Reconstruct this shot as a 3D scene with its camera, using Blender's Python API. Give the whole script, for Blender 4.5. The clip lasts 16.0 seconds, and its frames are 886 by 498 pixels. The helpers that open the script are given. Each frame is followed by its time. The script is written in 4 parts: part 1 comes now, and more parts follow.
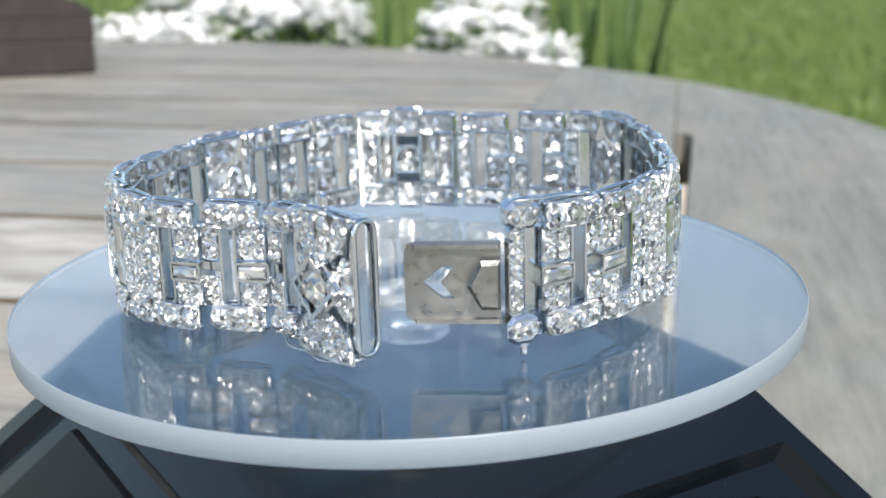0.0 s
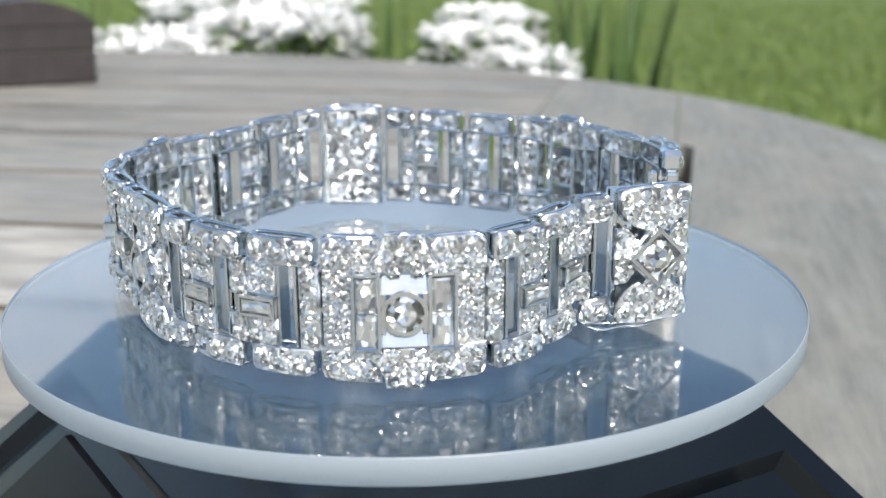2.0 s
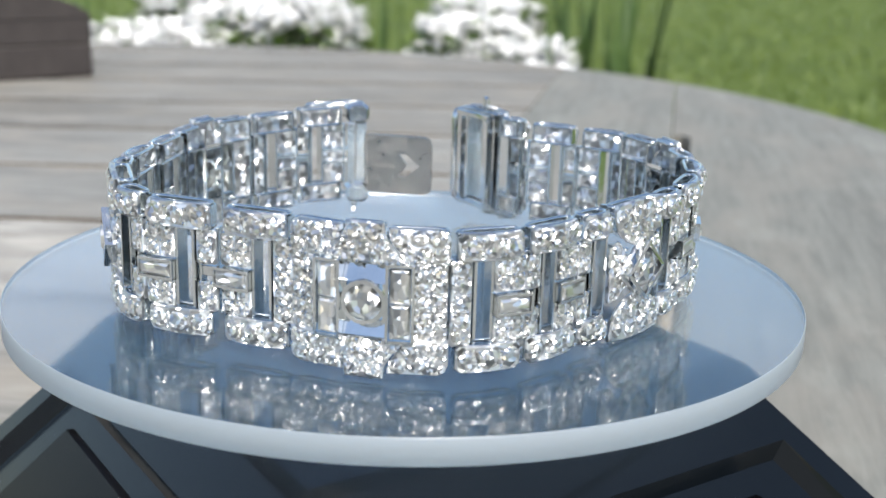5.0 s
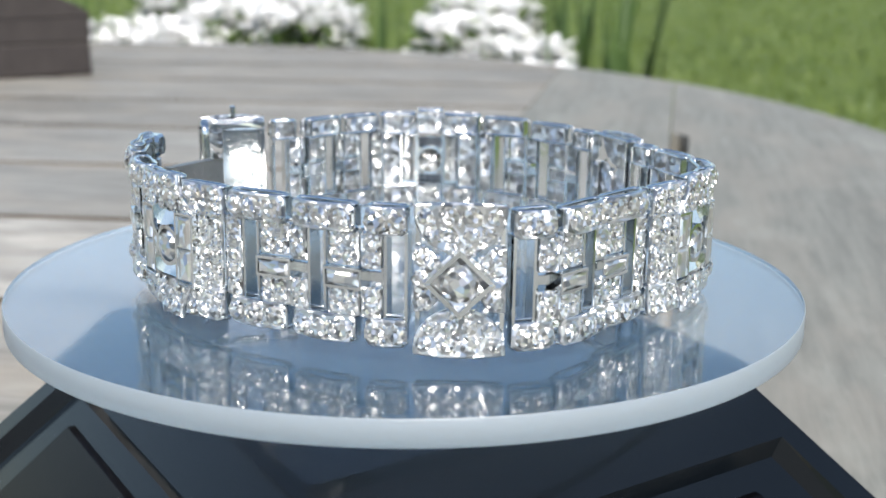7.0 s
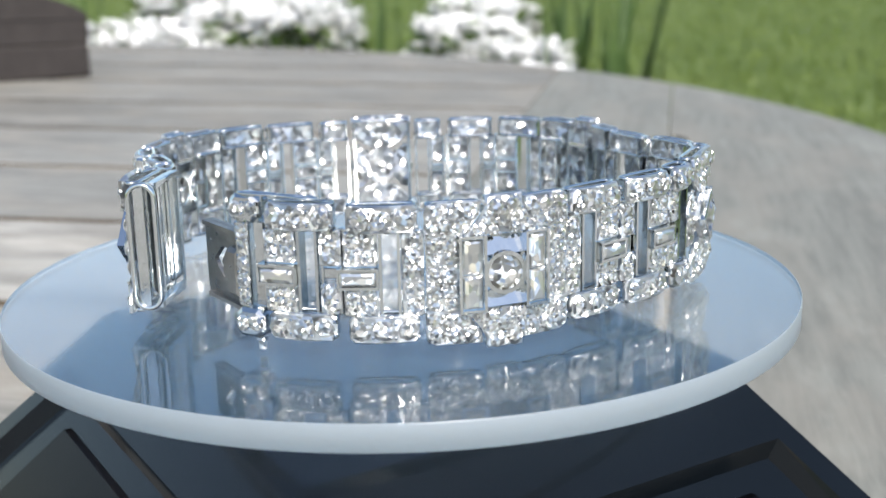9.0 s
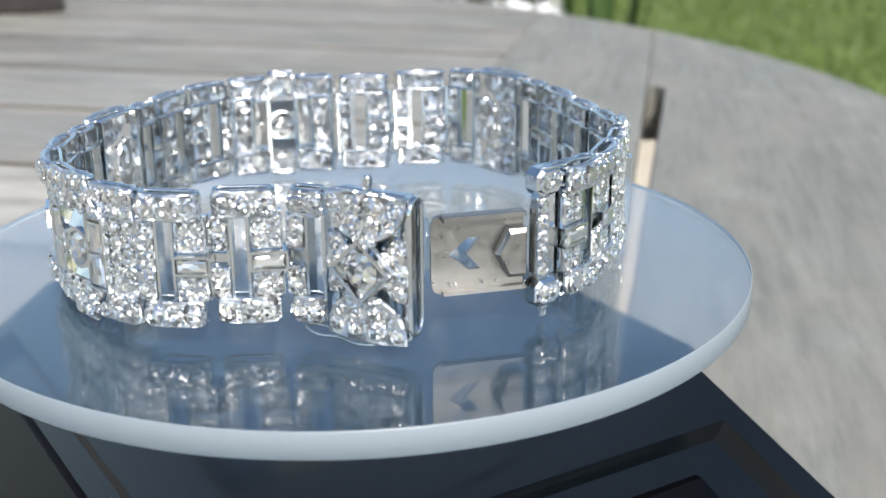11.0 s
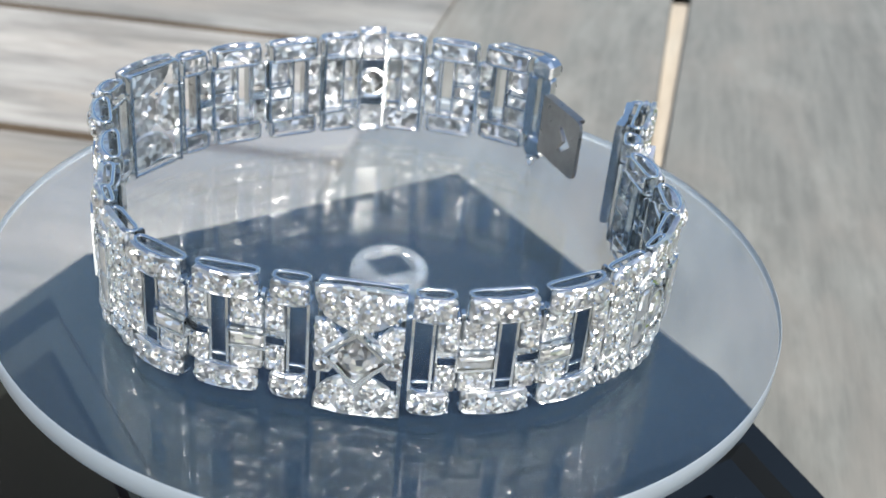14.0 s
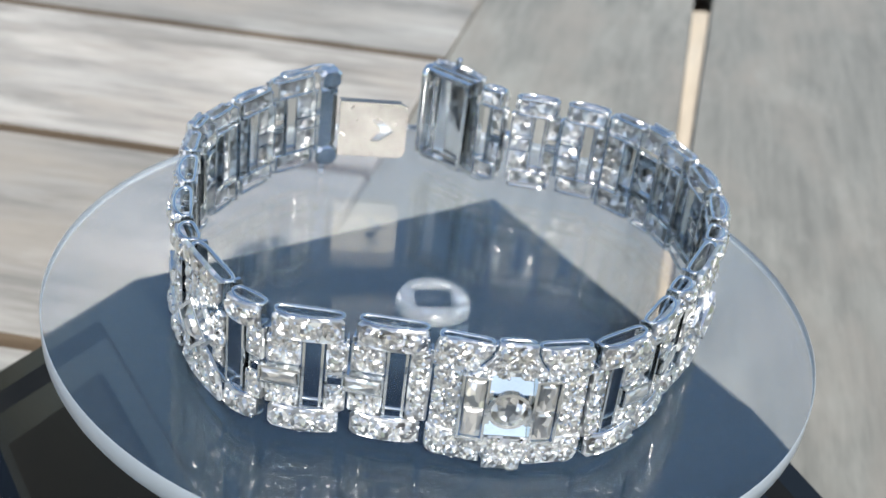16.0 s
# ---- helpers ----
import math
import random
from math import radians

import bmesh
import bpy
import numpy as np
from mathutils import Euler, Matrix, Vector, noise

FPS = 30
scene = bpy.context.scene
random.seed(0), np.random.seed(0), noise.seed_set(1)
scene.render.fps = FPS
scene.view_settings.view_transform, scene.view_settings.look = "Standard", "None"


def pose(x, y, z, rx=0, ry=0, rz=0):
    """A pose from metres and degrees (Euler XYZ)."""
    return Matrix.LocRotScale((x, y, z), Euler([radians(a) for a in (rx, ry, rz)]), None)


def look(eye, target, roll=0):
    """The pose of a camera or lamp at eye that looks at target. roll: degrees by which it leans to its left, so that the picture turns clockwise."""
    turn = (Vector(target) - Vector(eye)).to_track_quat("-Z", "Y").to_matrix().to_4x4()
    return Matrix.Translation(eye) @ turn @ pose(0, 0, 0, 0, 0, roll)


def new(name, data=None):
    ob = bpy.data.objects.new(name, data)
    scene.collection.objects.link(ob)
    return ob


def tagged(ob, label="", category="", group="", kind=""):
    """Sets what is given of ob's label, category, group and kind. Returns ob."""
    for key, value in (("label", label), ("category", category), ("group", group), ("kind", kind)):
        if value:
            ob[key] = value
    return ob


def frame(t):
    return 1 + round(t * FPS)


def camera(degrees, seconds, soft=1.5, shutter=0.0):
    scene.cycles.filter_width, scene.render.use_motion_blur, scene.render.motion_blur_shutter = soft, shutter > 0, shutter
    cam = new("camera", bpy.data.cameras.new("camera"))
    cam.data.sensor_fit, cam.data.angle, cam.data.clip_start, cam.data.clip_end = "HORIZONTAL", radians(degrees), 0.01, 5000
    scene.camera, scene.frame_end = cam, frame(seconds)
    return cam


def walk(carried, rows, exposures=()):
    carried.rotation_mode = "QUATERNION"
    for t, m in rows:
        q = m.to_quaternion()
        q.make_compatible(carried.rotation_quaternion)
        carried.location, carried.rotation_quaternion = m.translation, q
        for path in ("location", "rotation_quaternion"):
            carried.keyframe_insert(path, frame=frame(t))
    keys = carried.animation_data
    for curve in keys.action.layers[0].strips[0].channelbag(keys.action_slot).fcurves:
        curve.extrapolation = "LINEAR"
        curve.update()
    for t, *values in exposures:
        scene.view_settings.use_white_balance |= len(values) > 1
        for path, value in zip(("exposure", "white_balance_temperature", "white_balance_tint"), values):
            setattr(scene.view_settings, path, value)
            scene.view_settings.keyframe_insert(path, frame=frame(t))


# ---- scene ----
# ---- camera ----
cam = camera(41.13, 16.0, soft=1.5)
cam.data.dof.use_dof = True
cam.data.dof.focus_distance = 0.112
cam.data.dof.aperture_fstop = 46.0

PATH = [
    (0.0, 0.00367, -0.12572, 0.03832, 74.233, 0.012, 0.005),
    (0.5, 0.00356, -0.12576, 0.03813, 74.388, -0.178, 0.044),
    (1.0, 0.00376, -0.12465, 0.03743, 74.486, -0.197, 0.099),
    (1.5, 0.00382, -0.12496, 0.03738, 74.751, -0.194, 0.111),
    (2.0, 0.00392, -0.12496, 0.03718, 74.887, -0.257, 0.103),
    (2.5, 0.00373, -0.12551, 0.03742, 74.872, -0.241, 0.041),
    (3.0, 0.00346, -0.12564, 0.03746, 74.779, -0.144, -0.002),
    (3.5, 0.00353, -0.12543, 0.03749, 74.621, -0.032, -0.087),
    (4.0, 0.00360, -0.12535, 0.03747, 74.537, 0.010, -0.099),
    (6.5, 0.00367, -0.12550, 0.03747, 74.406, 0.037, -0.189),
    (7, 0.00344, -0.12587, 0.03752, 74.392, -0.027, -0.208),
    (7.5, 0.00346, -0.12565, 0.03755, 74.336, -0.077, -0.230),
    (8, 0.00354, -0.12605, 0.03776, 74.410, 0.064, -0.230),
    (8.5, 0.00377, -0.12568, 0.03754, 74.491, 0.044, -0.252),
    (9, 0.00376, -0.12591, 0.03753, 74.485, 0.042, -0.264),
    (11.5, 0.00805, -0.12019, 0.04420, 69.552, -1.563, -0.607),
    (12.0, 0.00609, -0.11685, 0.04923, 67.258, -2.193, -0.074),
    (12.5, 0.00918, -0.11439, 0.05377, 64.794, -2.579, 0.020),
    (13.0, 0.00754, -0.11307, 0.05722, 62.559, -3.341, 0.168),
    (13.5, 0.00528, -0.11202, 0.05943, 60.744, -3.543, 0.426),
    (14.0, 0.00277, -0.11252, 0.06478, 60.065, -3.921, 0.748),
    (14.5, 0.00251, -0.11340, 0.06744, 59.542, -4.008, 1.043),
    (15.0, -0.00081, -0.11204, 0.06881, 59.065, -4.316, 1.120),
    (15.5, -0.00215, -0.11264, 0.07148, 58.976, -4.692, 1.386),
    (16.0, -0.00234, -0.11270, 0.07141, 59.095, -4.632, 1.332),
]
walk(cam, [(t, pose(x, y, z, a, b, c)) for t, x, y, z, a, b, c in PATH], exposures=((0.0, 0.52), (1.5, 0.54), (2.0, 0.46), (16.0, 0.45)))

# ---- light ----
SUN_AZ, SUN_EL = -74.0, 50.0          # degrees, from +x towards +y, and above the horizon
world = bpy.data.worlds.new("world")
scene.world = world
world.use_nodes = True
wn, wl = world.node_tree.nodes, world.node_tree.links
wn.clear()
sky = wn.new("ShaderNodeTexSky")
sky.sky_type, sky.sun_disc = "NISHITA", False
sky.sun_elevation, sky.sun_rotation = radians(SUN_EL), radians(90 - SUN_AZ)
sky.air_density, sky.dust_density, sky.ozone_density = 1.0, 1.0, 0.6
bg = wn.new("ShaderNodeBackground")
bg.inputs["Strength"].default_value = 0.125
wo = wn.new("ShaderNodeOutputWorld")
wl.new(sky.outputs[0], bg.inputs["Color"])
wl.new(bg.outputs[0], wo.inputs["Surface"])

sun = new("sun", bpy.data.lights.new("sun", "SUN"))
sun.data.energy, sun.data.angle, sun.data.color = 4.4, radians(0.5), (1.0, 0.945, 0.86)
_a, _e = radians(SUN_AZ), radians(SUN_EL)
sun.matrix_world = look((math.cos(_a) * math.cos(_e) * 3, math.sin(_a) * math.cos(_e) * 3, math.sin(_e) * 3), (0, 0, 0))


# ---- materials ----
def shader(name, **inputs):
    m = bpy.data.materials.new(name)
    m.use_nodes = True
    b = m.node_tree.nodes["Principled BSDF"]
    for key, value in inputs.items():
        b.inputs[key.replace("_", " ")].default_value = value
    return m, m.node_tree.nodes, m.node_tree.links, b


def ramp(nodes, stops):
    r = nodes.new("ShaderNodeValToRGB")
    r.color_ramp.elements[0].position, r.color_ramp.elements[0].color = stops[0][0], (*stops[0][1], 1)
    r.color_ramp.elements[1].position, r.color_ramp.elements[1].color = stops[-1][0], (*stops[-1][1], 1)
    for p, c in stops[1:-1]:
        r.color_ramp.elements.new(p).color = (*c, 1)
    return r


def noise_at(nodes, links, vector, scale, detail=4, rough=0.6):
    n = nodes.new("ShaderNodeTexNoise")
    n.inputs["Scale"].default_value, n.inputs["Detail"].default_value, n.inputs["Roughness"].default_value = scale, detail, rough
    links.new(vector, n.inputs["Vector"])
    return n.outputs["Fac"]


def bump(nodes, links, b, height, strength, distance):
    n = nodes.new("ShaderNodeBump")
    n.inputs["Strength"].default_value, n.inputs["Distance"].default_value = strength, distance
    links.new(height, n.inputs["Height"])
    links.new(n.outputs[0], b.inputs["Normal"])


def mixed(nodes, links, fac, a, b, blend="MIX"):
    n = nodes.new("ShaderNodeMix")
    n.data_type, n.blend_type = "RGBA", blend
    for socket, value in ((n.inputs["Factor"], fac), (n.inputs["A"], a), (n.inputs["B"], b)):
        if isinstance(value, (int, float)):
            socket.default_value = value
        elif isinstance(value, tuple):
            socket.default_value = (*value, 1)
        else:
            links.new(value, socket)
    return n.outputs["Result"]


def wood(name, angle, pale, dark, warm, grain=0.80):
    """Weathered boards; angle: the way of the grain, in degrees from +x."""
    pale, dark, warm = (tuple(0.76 * v for v in c) for c in (pale, dark, warm))
    m, n, l, b = shader(name, Roughness=0.62)
    b.inputs["Specular IOR Level"].default_value = 0.35
    tc = n.new("ShaderNodeTexCoord")
    info = n.new("ShaderNodeObjectInfo")
    rot = n.new("ShaderNodeVectorRotate")
    rot.rotation_type, rot.inputs["Angle"].default_value = "Z_AXIS", radians(-angle)
    l.new(tc.outputs["Object"], rot.inputs["Vector"])
    shift = n.new("ShaderNodeVectorMath")
    shift.operation = "MULTIPLY_ADD"
    l.new(info.outputs["Random"], shift.inputs[0])
    shift.inputs[1].default_value = (3.1, 1.7, 0)
    l.new(rot.outputs[0], shift.inputs[2])

    def stretched(x, y):
        v = n.new("ShaderNodeVectorMath")
        v.operation = "MULTIPLY"
        v.inputs[1].default_value = (x, y, y)
        l.new(shift.outputs[0], v.inputs[0])
        return v.outputs[0]
    fine = noise_at(n, l, stretched(34, 330), 1.0, 5, 0.65)
    band = noise_at(n, l, stretched(7, 60), 1.0, 4, 0.6)
    blot = noise_at(n, l, stretched(22, 45), 1.0, 4, 0.65)
    r1 = ramp(n, [(0.32, dark), (0.5, tuple(0.5 * (p + q) for p, q in zip(pale, dark))), (0.68, pale)])
    l.new(band, r1.inputs[0])
    r2 = ramp(n, [(0.35, (grain,) * 3), (0.62, (2 - grain - 0.13 * (1 - grain) / 0.2,) * 3)])
    l.new(fine, r2.inputs[0])
    c = mixed(n, l, 1.0, r1.outputs[0], r2.outputs[0], "MULTIPLY")
    r3 = ramp(n, [(0.45, (0, 0, 0)), (0.72, (1, 1, 1))])
    l.new(blot, r3.inputs[0])
    c = mixed(n, l, r3.outputs[0], c, warm)
    worn = noise_at(n, l, stretched(11, 34), 1.0, 5, 0.7)
    r5 = ramp(n, [(0.53, (0, 0, 0)), (0.70, (0.75, 0.75, 0.75))])
    l.new(worn, r5.inputs[0])
    c = mixed(n, l, r5.outputs[0], c, tuple(min(0.8, 1.38 * v) for v in pale))
    r4 = ramp(n, [(0.0, (0.88, 0.88, 0.88)), (1.0, (1.1, 1.1, 1.1))])
    l.new(info.outputs["Random"], r4.inputs[0])
    c = mixed(n, l, 1.0, c, r4.outputs[0], "MULTIPLY")
    l.new(c, b.inputs["Base Color"])
    bump(n, l, b, fine, 0.35, 0.0006)
    return m


WOOD_ACROSS = wood("weathered_wood_across", -7.6, (0.417, 0.415, 0.386), (0.272, 0.268, 0.247), (0.43, 0.400, 0.35), 0.71)
WOOD_ALONG = wood("weathered_wood_along", 78.7, (0.268, 0.272, 0.245), (0.224, 0.226, 0.203), (0.30, 0.285, 0.25), 0.79)
WOOD_EDGE = wood("brown_plank_edge", -7.6, (0.20, 0.155, 0.11), (0.11, 0.085, 0.06), (0.16, 0.125, 0.09))
WOOD_DARK = wood("gap_backing_brown", -7.6, (0.10, 0.075, 0.05), (0.06, 0.045, 0.03), (0.08, 0.06, 0.04))
WOOD_UNDER = wood("raw_wood_underside", 78.7, (0.78, 0.70, 0.56), (0.55, 0.45, 0.33), (0.70, 0.60, 0.45))


def platinum(name, base, rough):
    m, n, l, b = shader(name, Metallic=1.0)
    tc = n.new("ShaderNodeTexCoord")
    f = noise_at(n, l, tc.outputs["Object"], 900, 3, 0.6)
    g = noise_at(n, l, tc.outputs["Object"], 160, 3, 0.6)
    r = ramp(n, [(0.3, (rough * 0.6,) * 3), (0.7, (rough * 1.5,) * 3)])
    l.new(f, r.inputs[0])
    l.new(r.outputs[0], b.inputs["Roughness"])
    c = ramp(n, [(0.35, tuple(0.86 * v for v in base)), (0.65, base)])
    l.new(g, c.inputs[0])
    l.new(c.outputs[0], b.inputs["Base Color"])
    bump(n, l, b, f, 0.3, 0.00008)
    return m


PLATINUM = platinum("platinum", (0.79, 0.82, 0.825), 0.10)
TONGUE = platinum("worn_tongue_metal", (0.38, 0.372, 0.355), 0.40)


def gem(name, ior, gloss, size=5.8, tilt=1.7):
    """Cut stone: glass with a hard gloss, whose small facets each lean their own way."""
    m = bpy.data.materials.new(name)
    m.use_nodes = True
    n, l = m.node_tree.nodes, m.node_tree.links
    n.clear()
    out = n.new("ShaderNodeOutputMaterial")
    tc, geo, info = n.new("ShaderNodeTexCoord"), n.new("ShaderNodeNewGeometry"), n.new("ShaderNodeObjectInfo")
    place = n.new("ShaderNodeVectorMath")
    place.operation = "MULTIPLY_ADD"
    l.new(info.outputs["Random"], place.inputs[0])
    place.inputs[1].default_value = (9.0, 7.0, 5.0)
    l.new(tc.outputs["Object"], place.inputs[2])
    cells = n.new("ShaderNodeTexVoronoi")
    cells.inputs["Scale"].default_value = size
    l.new(place.outputs[0], cells.inputs["Vector"])
    lean = n.new("ShaderNodeVectorMath")
    lean.operation = "MULTIPLY_ADD"
    l.new(cells.outputs["Color"], lean.inputs[0])
    lean.inputs[1].default_value, lean.inputs[2].default_value = (tilt,) * 3, (-tilt / 2,) * 3
    add = n.new("ShaderNodeVectorMath")
    l.new(geo.outputs["Normal"], add.inputs[0])
    l.new(lean.outputs[0], add.inputs[1])
    unit = n.new("ShaderNodeVectorMath")
    unit.operation = "NORMALIZE"
    l.new(add.outputs[0], unit.inputs[0])
    glass = n.new("ShaderNodeBsdfGlass")
    glass.inputs["IOR"].default_value, glass.inputs["Roughness"].default_value = ior, 0.0
    shine = n.new("ShaderNodeBsdfGlossy")
    shine.inputs["Roughness"].default_value = 0.03
    mix = n.new("ShaderNodeMixShader")
    tone = ramp(n, [(0.0, (0.97, 0.97, 0.97)), (1.0, (1.0, 0.98, 0.94))])
    l.new(info.outputs["Random"], tone.inputs[0])
    for s in (glass, shine):
        l.new(tone.outputs[0], s.inputs["Color"])
        l.new(unit.outputs[0], s.inputs["Normal"])
    mix.inputs[0].default_value = gloss
    l.new(glass.outputs[0], mix.inputs[1])
    l.new(shine.outputs[0], mix.inputs[2])
    fire = n.new("ShaderNodeBsdfGlossy")
    fire.inputs["Roughness"].default_value = 0.38
    l.new(tone.outputs[0], fire.inputs["Color"])
    l.new(unit.outputs[0], fire.inputs["Normal"])
    both = n.new("ShaderNodeMixShader")
    both.inputs[0].default_value = 0.47
    l.new(mix.outputs[0], both.inputs[1])
    l.new(fire.outputs[0], both.inputs[2])
    l.new(both.outputs[0], out.inputs["Surface"])
    return m


DIAMOND = gem("diamond", 1.9, 0.76)
CENTRE = gem("centre_diamond", 2.0, 0.7, 5.5, 1.5)
STEP_CUT = gem("step_cut_diamond", 1.8, 0.7, 3.4, 0.9)


def pave_metal(name):
    """Bright-cut metal between the stones, worked into many small beads."""
    m, n, l, b = shader(name, Metallic=1.0, Roughness=0.34, Base_Color=(0.75, 0.755, 0.76, 1))
    tc, geo = n.new("ShaderNodeTexCoord"), n.new("ShaderNodeNewGeometry")
    cells = n.new("ShaderNodeTexVoronoi")
    cells.inputs["Scale"].default_value = 1500
    l.new(tc.outputs["Object"], cells.inputs["Vector"])
    lean = n.new("ShaderNodeVectorMath")
    lean.operation = "MULTIPLY_ADD"
    l.new(cells.outputs["Color"], lean.inputs[0])
    lean.inputs[1].default_value, lean.inputs[2].default_value = (1.1, 1.1, 1.1), (-0.55, -0.55, -0.55)
    add = n.new("ShaderNodeVectorMath")
    l.new(geo.outputs["Normal"], add.inputs[0])
    l.new(lean.outputs[0], add.inputs[1])
    unit = n.new("ShaderNodeVectorMath")
    unit.operation = "NORMALIZE"
    l.new(add.outputs[0], unit.inputs[0])
    l.new(unit.outputs[0], b.inputs["Normal"])
    return m


PAVE = pave_metal("bright_cut_metal")


def acrylic(name, sky_haze, rough=0.0, sky_sheen=0.0):
    """Clear plastic, faintly milky; blue diffuse and sheen colours stand in for reflected sky."""
    m, n, l, b = shader(name, Roughness=0.0, IOR=1.49)
    b.inputs["Transmission Weight"].default_value = 1.0
    b.inputs["Base Color"].default_value = (0.97, 0.985, 1.0, 1)
    tc = n.new("ShaderNodeTexCoord")
    f = noise_at(n, l, tc.outputs["Object"], 260, 5, 0.7)
    g = noise_at(n, l, tc.outputs["Object"], 60, 3, 0.6)
    s = n.new("ShaderNodeMath")
    s.operation = "MULTIPLY"
    l.new(f, s.inputs[0])
    l.new(g, s.inputs[1])
    r = ramp(n, [(0.30, (rough,) * 3), (0.55, (rough + 0.05,) * 3)])
    # blue sheen colour paints in the sky mirrored at low angles
    b.inputs["Sheen Weight"].default_value, b.inputs["Sheen Roughness"].default_value = sky_sheen, 0.3
    b.inputs["Sheen Tint"].default_value = (0.36, 0.74, 1.0, 1)
    l.new(s.outputs[0], r.inputs[0])
    l.new(r.outputs[0], b.inputs["Roughness"])
    # blue diffuse share: some milkiness, mostly painted-in sky reflection
    sky_diffuse = n.new("ShaderNodeBsdfDiffuse")
    sky_diffuse.inputs["Color"].default_value = (0.30, 0.60, 0.92, 1)
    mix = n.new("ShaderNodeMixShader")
    mix.inputs[0].default_value = sky_haze
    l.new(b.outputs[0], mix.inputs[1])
    l.new(sky_diffuse.outputs[0], mix.inputs[2])
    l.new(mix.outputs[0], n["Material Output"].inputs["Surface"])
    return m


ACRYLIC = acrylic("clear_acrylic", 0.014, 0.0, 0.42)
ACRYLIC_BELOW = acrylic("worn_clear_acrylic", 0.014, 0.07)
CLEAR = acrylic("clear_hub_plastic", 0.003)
FROST, _n, _l, _b = shader("frosted_acrylic_rim", Base_Color=(0.40, 0.46, 0.515, 1), Roughness=0.34, IOR=1.49)
_b.inputs["Transmission Weight"].default_value = 0.45
_t = _n.new("ShaderNodeTexCoord")
bump(_n, _l, _b, noise_at(_n, _l, _t.outputs["Object"], 700, 4, 0.6), 0.15, 0.0002)

HUB, _n, _l, _b = shader("pale_clear_plastic", Base_Color=(0.95, 0.98, 1.0, 1), Roughness=0.16, IOR=1.49)
_b.inputs["Transmission Weight"].default_value = 0.91

BLACK, _n, _l, _b = shader("black_plastic", Base_Color=(0.0036, 0.0052, 0.0072, 1), IOR=1.4)
_b.inputs["Specular IOR Level"].default_value = 0.36
_t = _n.new("ShaderNodeTexCoord")
_r = ramp(_n, [(0.3, (0.05,) * 3), (0.7, (0.13,) * 3)])
_l.new(noise_at(_n, _l, _t.outputs["Object"], 190, 5, 0.65), _r.inputs[0])
_l.new(_r.outputs[0], _b.inputs["Roughness"])
bump(_n, _l, _b, noise_at(_n, _l, _t.outputs["Object"], 1500, 3, 0.6), 0.05, 0.0001)

CELL, _n, _l, _b = shader("solar_cell", Roughness=0.2)
_b.inputs["Specular IOR Level"].default_value = 0.10
_t = _n.new("ShaderNodeTexCoord")
_r = ramp(_n, [(0.35, (0.0015, 0.0016, 0.0025)), (0.7, (0.004, 0.0035, 0.0035))])
_l.new(noise_at(_n, _l, _t.outputs["Object"], 70, 4, 0.6), _r.inputs[0])
_l.new(_r.outputs[0], _b.inputs["Base Color"])

LEATHER, _n, _l, _b = shader("dark_brown_leatherette", Roughness=0.5)
_t = _n.new("ShaderNodeTexCoord")
_r = ramp(_n, [(0.35, (0.025, 0.0195, 0.0185)), (0.7, (0.039, 0.0315, 0.0295))])
_l.new(noise_at(_n, _l, _t.outputs["Object"], 120, 5, 0.65), _r.inputs[0])
_l.new(_r.outputs[0], _b.inputs["Base Color"])
bump(_n, _l, _b, noise_at(_n, _l, _t.outputs["Object"], 900, 3, 0.6), 0.3, 0.0003)


def plant_green(name, dark, pale, scale, through=0.3):
    m, n, l, b = shader(name, Roughness=0.55)
    tc = n.new("ShaderNodeTexCoord")
    geo = n.new("ShaderNodeNewGeometry")
    f = noise_at(n, l, tc.outputs["Object"], scale, 5, 0.65)
    s = n.new("ShaderNodeMath")
    s.operation = "MULTIPLY_ADD"
    l.new(geo.outputs["Random Per Island"], s.inputs[0])
    s.inputs[1].default_value = 0.35
    l.new(f, s.inputs[2])
    r = ramp(n, [(0.35, dark), (0.95, pale)])
    l.new(s.outputs[0], r.inputs[0])
    l.new(r.outputs[0], b.inputs["Base Color"])
    return m


LEAF = plant_green("leaf", (0.035, 0.075, 0.012), (0.13, 0.20, 0.04), 30)
BLADE = plant_green("strap_leaf", (0.018, 0.046, 0.009), (0.07, 0.125, 0.025), 20)
GRASS = plant_green("grass", (0.05, 0.095, 0.013), (0.145, 0.195, 0.036), 3)
PETAL = plant_green("white_petal", (0.90, 0.90, 0.90), (0.96, 0.96, 0.95), 40)
LAWN, _n, _l, _b = shader("lawn", Roughness=0.8)
_t = _n.new("ShaderNodeTexCoord")
_r = ramp(_n, [(0.30, (0.050, 0.085, 0.013)), (0.52, (0.097, 0.142, 0.024)), (0.72, (0.165, 0.200, 0.044))])
_f = noise_at(_n, _l, _t.outputs["Object"], 9, 6, 0.7)
_g = noise_at(_n, _l, _t.outputs["Object"], 0.9, 4, 0.6)
_l.new(mixed(_n, _l, 0.45, _f, _g), _r.inputs[0])
_l.new(_r.outputs[0], _b.inputs["Base Color"])
bump(_n, _l, _b, _f, 0.8, 0.05)


# ---- building helpers ----
def mesh_object(name, bm, material, parent=None):
    me = bpy.data.meshes.new(name)
    bmesh.ops.recalc_face_normals(bm, faces=bm.faces)
    bm.to_mesh(me)
    bm.free()
    for m in (material if isinstance(material, (list, tuple)) else [material]):
        me.materials.append(m)
    ob = new(name, me)
    ob.parent = parent
    return ob


def part(name, bm, material, parent, label=""):
    ob = mesh_object(name, bm, material, parent)
    return tagged(ob, label) if label else ob


